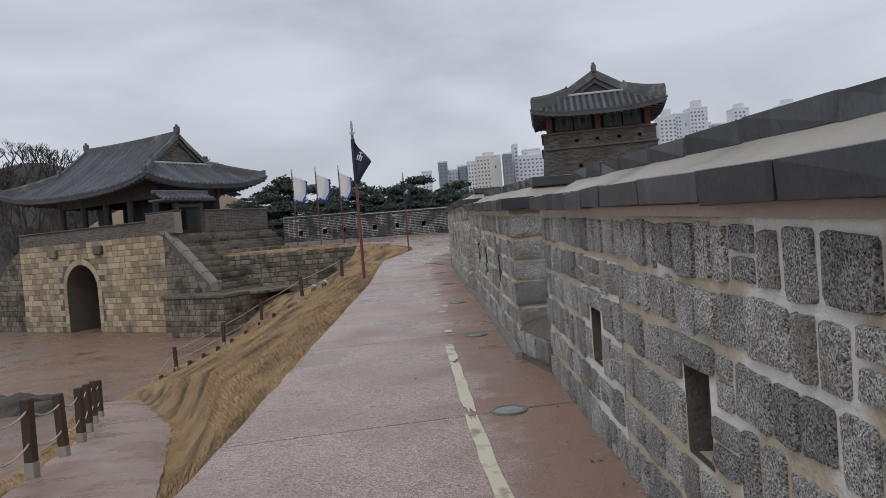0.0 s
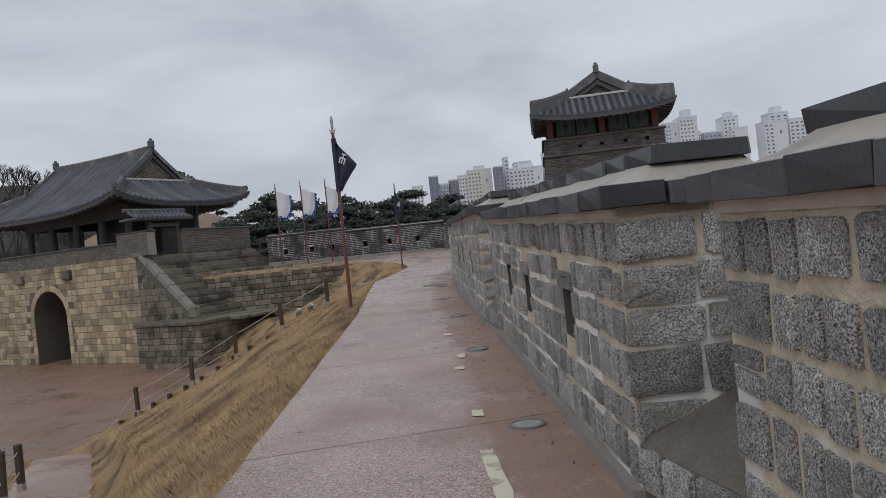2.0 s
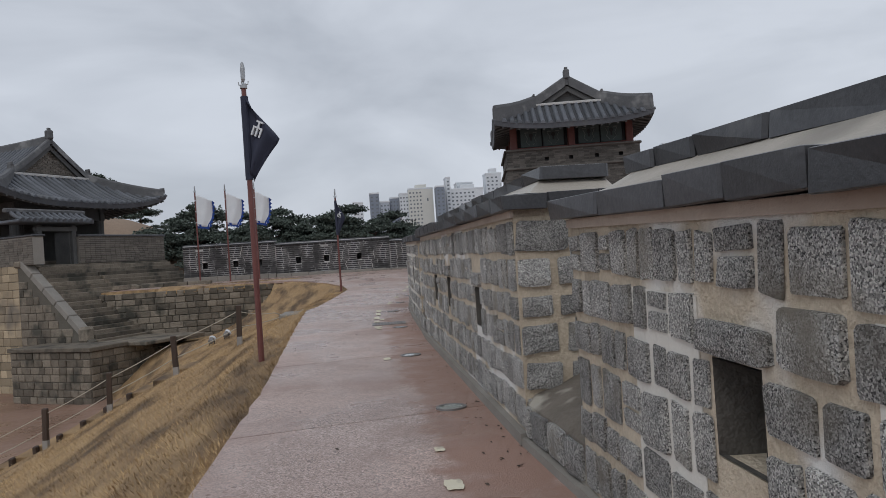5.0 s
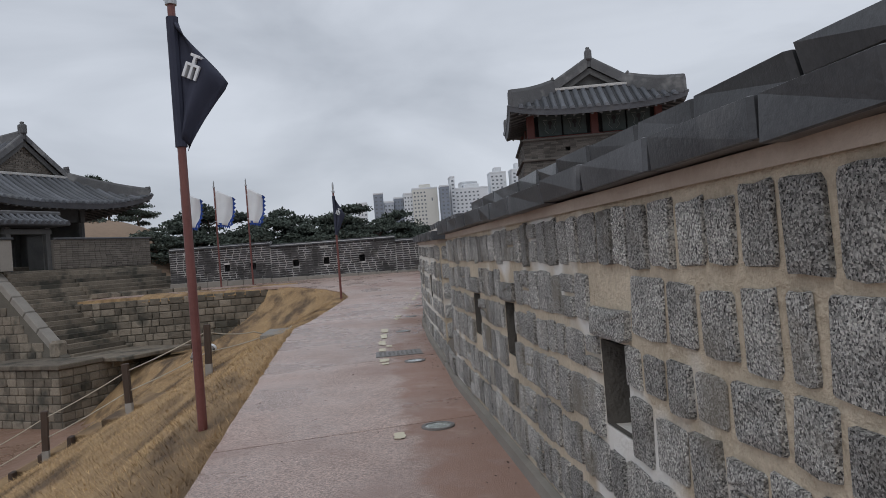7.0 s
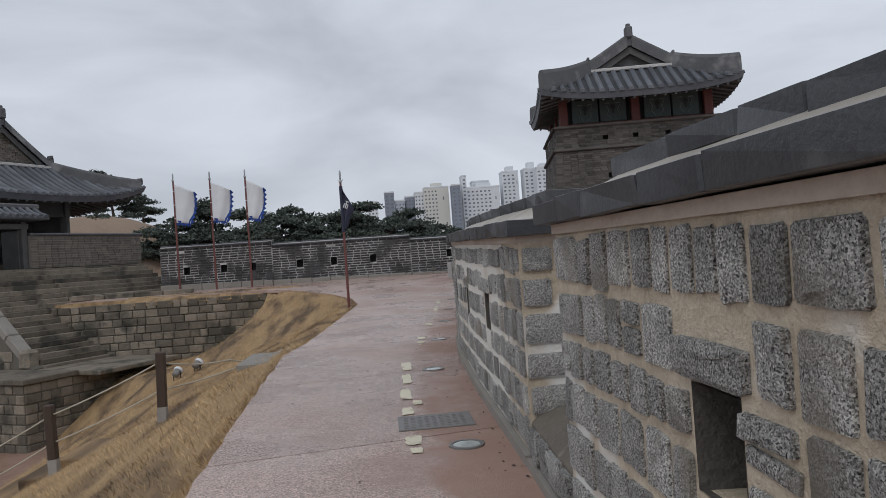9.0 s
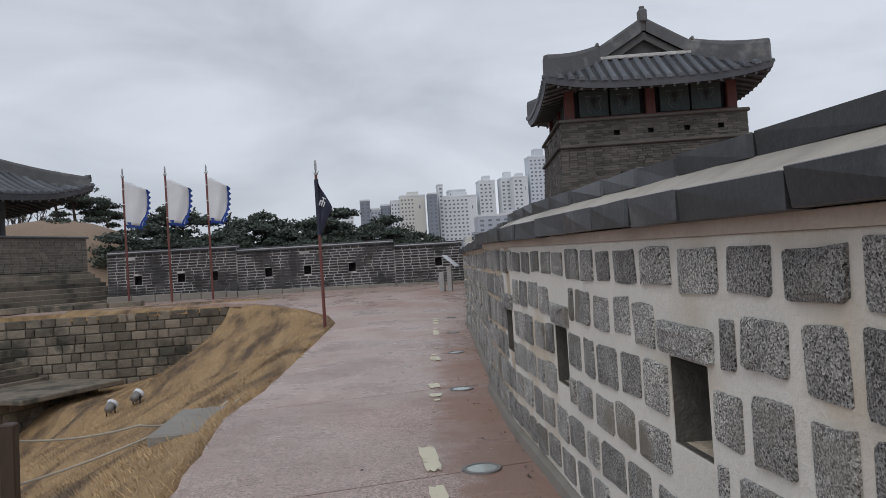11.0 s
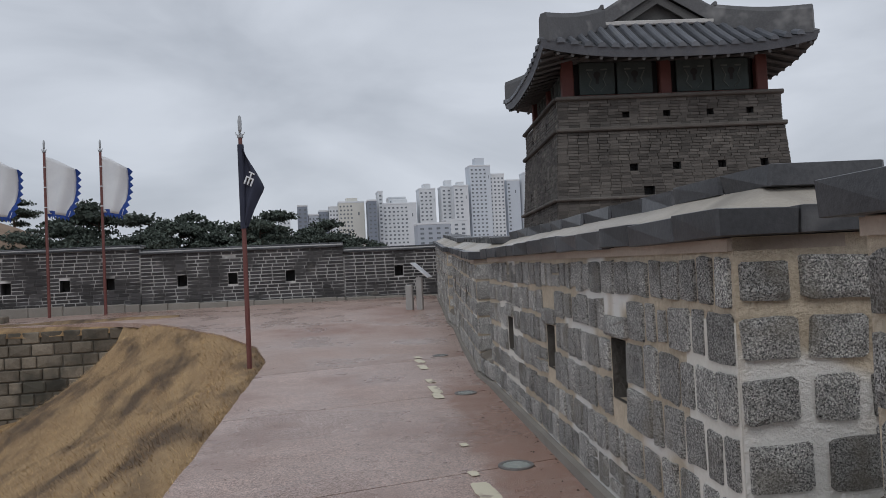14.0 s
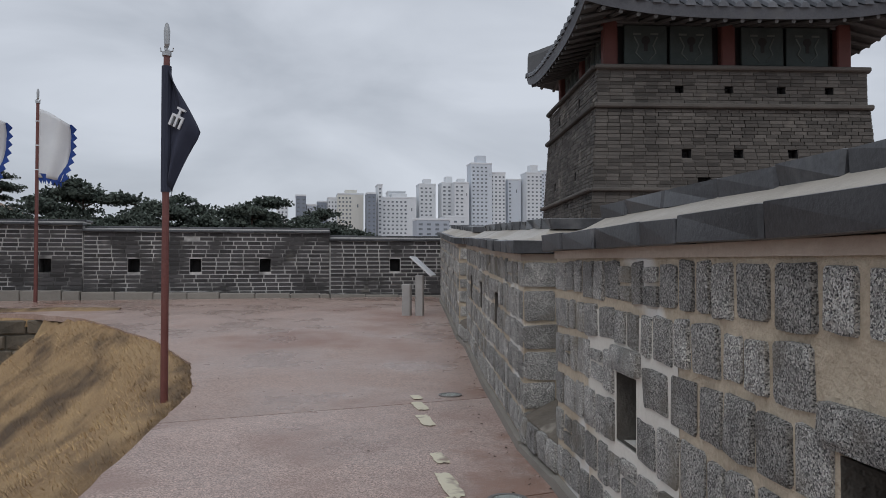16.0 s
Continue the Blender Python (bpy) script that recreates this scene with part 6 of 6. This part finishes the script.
for x, y, w, l in ((0.03, 9.3, 0.1, 0.2), (0.02, 11.97, 0.09, 0.28), (-0.03, 11.23, 0.12, 0.16), (-0.09, 13.8, 0.12, 0.2), (-0.1, 14.6, 0.08, 0.12), (-0.35, 19.1, 0.1, 0.2), (-0.4, 23.15, 0.14, 0.28), (-0.39, 22.85, 0.1, 0.14), (-0.41, 24.2, 0.12, 0.3), (-0.4, 25.0, 0.12, 0.55), (-0.36, 25.9, 0.12, 0.6), (-0.33, 26.9, 0.13, 0.7), (0.05, 30.13, 0.15, 0.32), (0.0, 29.5, 0.14, 0.2), (-0.02, 29.2, 0.07, 0.1), (0.33, 32.63, 0.16, 0.5), (0.36, 33.1, 0.08, 0.14), (0.5, 34.0, 0.07, 0.12), (0.77, 36.5, 0.13, 0.35), (0.82, 36.95, 0.13, 0.6), (0.89, 37.64, 0.12, 0.3), (1.03, 39.0, 0.14, 0.5), (1.1, 39.7, 0.14, 0.45), (1.15, 40.2, 0.12, 0.25), (-0.3, 24.55, 0.1, 0.2)):
    paint_patch(x, y, w, l, k_, marks)
    k_ += 1

sg = thing("information_stand", "grey stone information stand with a slanted white board", "sign stand", at=pose(2.45, 48.2, ground(2.45, 48.2), 0, 0, -20))
part("post", boxed(-0.22, -0.02, -0.1, 0.1, -0.1, 0.75, 0.02), M["sign"], sg)
part("post", boxed(0.08, 0.26, -0.05, 0.15, -0.1, 0.95, 0.02), M["sign"], sg)
bm_ = bmesh.new()
box(bm_, -0.35, 0.35, -0.02, 0.02, -0.33, 0.33, 0.008, Matrix.Translation((0.25, 0.05, 1.15)) @ Matrix.Rotation(radians(90), 4, "Z") @ Matrix.Rotation(radians(-48), 4, "X"))
part("board", bm_, M["white"], sg)


def boulder(x, y, sx, sy, sz, seed):
    bm = bmesh.new()
    bmesh.ops.create_icosphere(bm, subdivisions=3, radius=1)
    for v in bm.verts:
        k = 1 + 0.35 * noise.noise(v.co * 1.3 + Vector((seed, 0, 0))) + 0.08 * noise.noise(v.co * 5)
        v.co = Vector((v.co.x * sx * k, v.co.y * sy * k, max(-0.3, v.co.z) * sz * k))
    ob = part("boulder", bm, M["boulder"], None, smooth=False)
    ob.matrix_basis = pose(x, y, ground(x, y), 0, 0, seed * 40)
    tagged(ob, "dark brown weathered rock lying in the wet yard", "rock", "rocks in the yard")


boulder(-15.9, 26.6, 1.25, 0.6, 0.62, 1)
boulder(-14.9, 26.0, 0.8, 0.5, 0.5, 2)
boulder(-17.3, 27.6, 1.0, 0.6, 0.5, 3)


# ---- dry grass on the bank ----
def build_grass():
    rs = np.random.RandomState(7)
    V, F = [], []
    count = 0
    def sow(n, x0, x1, y0, y1, size):
        nonlocal count
        xs, ys = rs.uniform(x0, x1, n), rs.uniform(y0, y1, n)
        for x, y in zip(xs, ys):
            if is_plaza(x - 0.05, y) or (1.5 < y < 25 and abs(x - ramp_x(y)) < 0.78 + 0.12 * noise.noise((x * 3, y * 3, 0))):
                continue
            if 28.5 < y < 30.0 and x < -4.9:
                continue
            if y > 49.6:
                continue
            z = ground(x, y)
            if z < YARD + 0.3:
                continue
            a = rs.uniform(0, math.tau)
            l = size * rs.uniform(0.6, 1.4)
            lean = rs.uniform(0.3, 1.0)
            dx, dy = math.cos(a) * l * lean - 0.35 * l, math.sin(a) * l * lean - 0.1 * l
            wx, wy = -math.sin(a) * size * 0.06, math.cos(a) * size * 0.06
            k = len(V)
            V.extend(((x - wx, y - wy, z - 0.01), (x + wx, y + wy, z - 0.01), (x + dx, y + dy, z + l * (1.05 - 0.85 * lean))))
            F.append((k, k + 1, k + 2))
    sow(40000, -5.0, -1.5, 1.0, 15, 0.055)
    sow(80000, -7.5, -1.6, 6, 28, 0.07)
    sow(65000, -8.5, -1.3, 28, 49, 0.075)
    sow(22000, -12, -6.5, 12, 48, 0.1)
    # a fringe over the walkway's edge
    for y in rs.uniform(0.5, 45, 14000):
        x = edge_x(y) + rs.uniform(-0.16, 0.03)
        z = path_z(y) + 0.0
        l = rs.uniform(0.03, 0.075)
        a = rs.uniform(-1.2, 1.2)
        k = len(V)
        V.extend(((x, y - 0.004, z - 0.02), (x, y + 0.004, z - 0.02), (x + math.cos(a) * l * 0.6, y + math.sin(a) * l, z + l * 0.75)))
        F.append((k, k + 1, k + 2))
    tagged(new("grass", mesh_of("grass", V, F, M["blade"])), "dry straw-coloured grass on the bank", "grass", kind="stuff")


build_grass()


def build_litter():
    """Small dead leaves and grit that gather at the wall's foot."""
    rg = random.Random(31)
    V, F = [], []
    for i in range(420):
        y = rg.uniform(1, 44)
        x = wall_x(y) - 0.05 - abs(rg.gauss(0, 0.16)) if i % 5 else rg.uniform(edge_x(y) + 0.1, wall_x(y) - 0.1)
        z = path_z(y) + 0.036
        a, l = rg.uniform(0, math.tau), rg.uniform(0.008, 0.022)
        c, s_ = math.cos(a) * l, math.sin(a) * l
        k = len(V)
        V.extend(((x - c, y - s_, z), (x + s_ * 0.5, y - c * 0.5, z + rg.uniform(0, 0.01)), (x + c, y + s_, z + rg.uniform(0.002, 0.012)), (x - s_ * 0.5, y + c * 0.5, z)))
        F.append((k, k + 1, k + 2, k + 3))
    tagged(new("leaf_litter", mesh_of("leaf_litter", V, F, M["post"])), "scattered dark dead leaves at the foot of the wall", "leaf litter", kind="stuff")


build_litter()


# ---- pines behind the brick parapet ----
def build_pine(seed, height, spread):
    rg = random.Random(seed)
    t = thing("pine_tree", "dark green spreading pine with a bare reddish trunk", "tree", "pines beyond the wall")
    bm = bmesh.new()
    lean = rg.uniform(-0.12, 0.12)
    trunk = [Vector((lean * height * (k / 5) ** 1.3 + rg.uniform(-0.15, 0.15), rg.uniform(-0.15, 0.15), height * 0.92 * k / 5)) for k in range(6)]
    tube(bm, trunk, [0.32, 0.27, 0.22, 0.17, 0.11, 0.05], 8)
    tips = []
    for k in range(16):
        f = rg.uniform(0.36, 1.0)
        b = trunk[0].lerp(trunk[5], f)
        a = k * 2.4 + rg.uniform(-0.3, 0.3)
        r = spread * (1.15 - 0.75 * (f - 0.42) / 0.58) * rg.uniform(0.6, 1.05)
        e = b + Vector((math.cos(a) * r, math.sin(a) * r, rg.uniform(-0.05, 0.22) * r + 0.3))
        mid = b.lerp(e, 0.55) + Vector((0, 0, 0.25))
        tube(bm, [b, mid, e], [0.09, 0.06, 0.025], 5)
        tips += [(e, 1.0), (mid.lerp(e, 0.45), 0.85), (mid, 0.6)]
    tips.append((trunk[5], 1.0))
    part("trunk", bm, M["bark"], t)
    V, F = [], []
    for c, k in tips:
        rx = spread * 0.36 * k * rg.uniform(0.8, 1.2)
        for i in range(170):
            a, q = rg.uniform(0, math.tau), math.sqrt(rg.random())
            p = c + Vector((math.cos(a) * q * rx, math.sin(a) * q * rx, rg.uniform(-0.3, 0.5) * rx * (1.1 - q * q)))
            s = rg.uniform(0.16, 0.34)
            d = Vector((rg.uniform(-1, 1), rg.uniform(-1, 1), rg.uniform(-0.2, 1))).normalized() * s
            e = d.cross(Vector((rg.uniform(-1, 1), rg.uniform(-1, 1), rg.uniform(-1, 1)))).normalized() * s * 0.42
            n = len(V)
            V.extend((p - e, p + e, p + d + e * 0.4, p + d - e * 0.4))
            F.append((n, n + 1, n + 2, n + 3))
    piece("crown", mesh_of("crown", V, F, M["needles"]), t)
    return t


pines = [build_pine(k, 12.0, 4.2) for k in range(3)]
SPOTS = [(-43, 131, 1.0), (-29, 127, 1.02), (-24.5, 130, 1.04), (-20, 126, 0.95), (-15.5, 130, 0.9), (-11, 127, 0.7), (-8.0, 129, 0.86), (-4.0, 126, 0.86), (0.5, 130, 0.76), (5, 133, 0.72), (-31, 124, 0.85), (-26, 123, 0.8), (-18, 122, 0.78), (-6, 123, 0.7), (-1.5, 124, 0.68), (9.5, 140, 0.7), (-13, 122, 0.64), (-22, 121, 0.7), (3, 125, 0.6), (7.5, 128, 0.6), (-9.5, 122, 0.62), (-3, 134, 0.95), (2.5, 138, 0.9), (-13.5, 136, 1.0), (-6.5, 133, 0.85)]
rg_ = random.Random(12)
for k, (x, y, s) in enumerate(SPOTS):
    m = pose(x, y, ground(x, y) - 0.1, 0, 0, rg_.uniform(0, 360)) @ Matrix.Scale(s * 1.36, 4)
    if k < 3:
        pines[k].matrix_basis = m
    else:
        c = copy_thing(pines[k % 3], pose(x, y, ground(x, y) - 0.1, 0, 0, rg_.uniform(0, 360)))
        c.scale = (s * 1.5, s * 1.5, s * 1.34)
# pines on the grassy hill behind the gate
for x, y, z, k in ((-43, 138, 8.0, 0.95), (-47, 141, 9.0, 1.0), (-39.5, 142, 7.0, 0.8)):
    c = copy_thing(pines[1], pose(x, y, z, 0, 0, x * 9))
    c.scale = (k * 1.1, k * 1.1, k)


# ---- hills ----
def hill(name, cx, cy, rx, ry, h, mat, label, seed, rough, turn=0):
    n, k = 40, 14
    vs, fs = [], []
    for j in range(k + 1):
        q = j / k
        for i in range(n):
            a = math.tau * i / n
            z = h * math.cos(q * math.pi / 2) ** 1.2
            p = Vector((math.cos(a) * rx * q, math.sin(a) * ry * q, 0))
            vs.append((p.x, p.y, z + rough * noise.noise(p * 0.06 + Vector((seed, 0, 0))) * (1 - q) - 0.5))
    for j in range(k):
        for i in range(n):
            b = (i + 1) % n
            fs.append((j * n + i, (j + 1) * n + i, (j + 1) * n + b, j * n + b))
    ob = new(name, mesh_of(name, vs, fs, mat, True))
    ob.matrix_basis = pose(cx, cy, YARD, 0, 0, turn)
    return tagged(ob, label, "hill", kind="structure")


hill("hill_grass", -46, 132, 34, 24, 16.5, M["drygrass"], "tan dry-grass hill beyond the gate", 3, 1.0, 12)
hill("hill_wood", -78, 116, 27, 17, 16, M["wood_far"], "dark wooded slope behind the gate", 8, 2.0)
hill("hill_wood", -104, 178, 62, 40, 30, M["wood_far"], "dark wooded hill behind the gate", 5, 4.0)


def bare_tree(seed):
    rg = random.Random(seed)
    t = thing("bare_tree", "leafless grey-brown winter tree on the hill", "tree", "bare trees on the hill")
    bm = bmesh.new()

    def grow(p, d, l, r, depth):
        e = p + d * l
        tube(bm, [p, p.lerp(e, 0.5) + Vector((rg.uniform(-1, 1), rg.uniform(-1, 1), 0)) * l * 0.05, e], [r, r * 0.85, r * 0.65], 4, False)
        if depth:
            for _ in range(3 if depth > 1 else 4):
                q = (d + Vector((rg.uniform(-1, 1), rg.uniform(-1, 1), rg.uniform(-0.1, 0.7))) * 0.75).normalized()
                grow(e - d * l * rg.uniform(0, 0.3), q, l * rg.uniform(0.55, 0.8), r * 0.6, depth - 1)
    grow(Vector((0, 0, 0)), Vector((0, 0, 1)), 3.4, 0.2, 4)
    part("bare_crown", bm, M["twigs"], t)
    return t


bare = [bare_tree(s) for s in (1, 2, 3)]
for k in range(190):
    a = rg_.uniform(math.pi * 0.95, math.pi * 2.05)
    q = math.sqrt(rg_.random()) * 0.8
    x, y = -104 + 62 * q * math.cos(a), 178 + 40 * q * math.sin(a) * 0.9
    z = YARD + 30 * math.cos(q * math.pi / 2) ** 1.2 - 3.0
    if k % 4 == 3:
        x, y = -78 + 27 * q * math.cos(a), 116 + 17 * q * math.sin(a)
        z = YARD + 16 * math.cos(q * math.pi / 2) ** 1.2 - 2.0
    m = pose(x, y, z, 0, 0, rg_.uniform(0, 360))
    s = rg_.uniform(0.9, 1.5)
    if k < 3:
        bare[k].matrix_basis = m
    else:
        c = copy_thing(bare[k % 3], m)
        c.scale = (s, s, s)


# ---- apartment blocks in the distance ----
WINDOW = unit_box("window", M["pane"])


def apartment(az0, az1, el, body="flat_white", end=0.0, cols=4, dist=560, crown=0.0, floors=None, base_el=0.02):
    """A tower block between two bearings, up to a slope over the eye; end: the share of blank gable at its right."""
    x0, x1 = dist * math.tan(radians(az0)), dist * math.tan(radians(az1))
    w = x1 - x0
    h = 1.6 + dist * el / math.cos(radians((az0 + az1) / 2)) + 6
    a = thing("apartment_block", "pale high-rise apartment block with rows of dark windows", "building", "apartment blocks", at=pose(x0, dist + random.uniform(-12, 12), YARD - 2))
    H = h - YARD - 4
    part("wall", boxed(0, w, 0, 14, 0, H, 0.15), M[body], a)
    if crown:
        part("roof_house", boxed(w * 0.3, w * 0.75, 2, 10, H, H + crown, 0.2), M[body], a)
    part("roof_parapet", boxed(-0.2, w + 0.2, -0.2, 14.2, H - 0.9, H + 0.35, 0.1), M["flat_white"], a)
    fl = floors or int((H - 24) / 2.9)
    ww = w * (1 - end)
    for j in range(fl):
        z = H - 3.4 - j * 2.9
        for i in range(cols):
            x = ww * (i + 0.5) / cols + (0.12 * ww / cols if j % 2 and end else 0)
            piece("window", WINDOW, a, Matrix.Translation((x, -0.02, z)) @ Matrix.Diagonal((ww / cols * 0.46, 0.3, 1.2, 1)))
    if end:
        piece("gable_window", WINDOW, a, Matrix.Translation((w * (1 - end / 2), -0.02, H - 9)) @ Matrix.Diagonal((w * end * 0.12, 0.3, 2.4, 1)))


random.seed(5)
for spec in (
    (-0.9, -0.1, 0.083, "flat_white", 0, 3), (0.45, 1.2, 0.095, "flat_dark", 0, 2), (1.25, 2.0, 0.083, "flat_grey", 0, 3), (2.05, 2.75, 0.088, "flat_dark", 0, 3),
    (2.8, 3.5, 0.092, "flat_white", 0, 3), (3.55, 5.5, 0.0985, "flat_cream", 0.45, 4, 552, 3), (5.55, 6.2, 0.096, "flat_dark", 0, 2), (6.45, 6.8, 0.109, "flat_white", 0, 1),
    (6.9, 9.5, 0.094, "flat_white", 0.25, 6, 550, 3), (7.3, 8.6, 0.101, "flat_white", 0, 3, 575), (9.75, 11.0, 0.112, "flat_white", 0.2, 3, 556, 4), (11.1, 12.2, 0.110, "flat_white", 0, 3, 570, 5),
    (12.2, 13.3, 0.112, "flat_white", 0.35, 2, 550, 3), (13.35, 14.9, 0.136, "flat_blue", 0.2, 4, 560, 6), (14.95, 16.1, 0.125, "flat_white", 0, 4, 555), (16.3, 17.3, 0.116, "flat_blue", 0.7, 1, 560),
    (17.3, 18.5, 0.122, "flat_white", 0, 4, 565, 6), (18.55, 19.6, 0.125, "flat_blue", 0.6, 2, 560), (19.65, 20.9, 0.130, "flat_white", 0.2, 4, 556, 6), (21.0, 21.6, 0.112, "flat_white", 0, 3),
    (21.7, 22.9, 0.108, "flat_grey", 0, 4, 566), (22.55, 23.6, 0.122, "flat_white", 0.2, 3, 575, 4), (23.65, 24.75, 0.109, "flat_white", 0.8, 1, 555), (25.2, 26.7, 0.108, "flat_white", 0.6, 2, 556), (26.05, 27.3, 0.12, "flat_white", 0, 3, 575, 5),
    (26.8, 28.2, 0.107, "flat_white", 0.1, 4, 560), (9.0, 11.4, 0.062, "flat_grey", 0, 4, 470), (11.6, 13.2, 0.068, "flat_white", 0, 3, 480),
):
    apartment(*spec)
def street_block(x, y, turn, w, d, floors, body):
    b = thing("street_building", "plain pale street building with bands of dark windows", "building", "street buildings", at=pose(x, y, ground(x, y), 0, 0, turn))
    h = floors * 3.1 + 0.6
    part("wall", boxed(0, w, 0, d, -0.5, h, 0.05), M[body], b)
    part("roof_parapet", boxed(-0.15, w + 0.15, -0.15, d + 0.15, h, h + 0.5, 0.04), M["flat_grey"], b)
    for j in range(floors):
        for i in range(int(w / 3)):
            piece("window", WINDOW, b, Matrix.Translation((1.5 + i * 3.0, -0.02, 1.7 + j * 3.1)) @ Matrix.Diagonal((2.3, 0.2, 1.5, 1)))


street_block(30, 47, -35, 15, 10, 2, "flat_white")
street_block(44, 38, -45, 18, 10, 3, "flat_cream")
street_block(30, 66, -25, 12, 10, 2, "flat_grey")
for k in range(26):
    x = -30 + k * 9 + rg_.uniform(-3, 3)
    d = rg_.uniform(230, 330)
    hh = rg_.uniform(7, 13)
    b = thing("low_house", "low pale town house with a dull red roof", "building", "low houses", at=pose(x, d, YARD))
    part("wall", boxed(0, rg_.uniform(8, 13), 0, 9, 0, hh, 0.1), M[rg_.choice(["flat_cream", "flat_white", "flat_grey"])], b)
    part("roof", boxed(-0.5, rg_.uniform(9, 13), -0.5, 9.5, hh, hh + 1.2, 0.4), M[rg_.choice(["redroof", "flat_grey", "redroof"])], b)
    for i in range(3):
        piece("window", WINDOW, b, Matrix.Translation((1.8 + i * 2.6, -0.02, hh - 2)) @ Matrix.Diagonal((1.2, 0.2, 1.2, 1)))
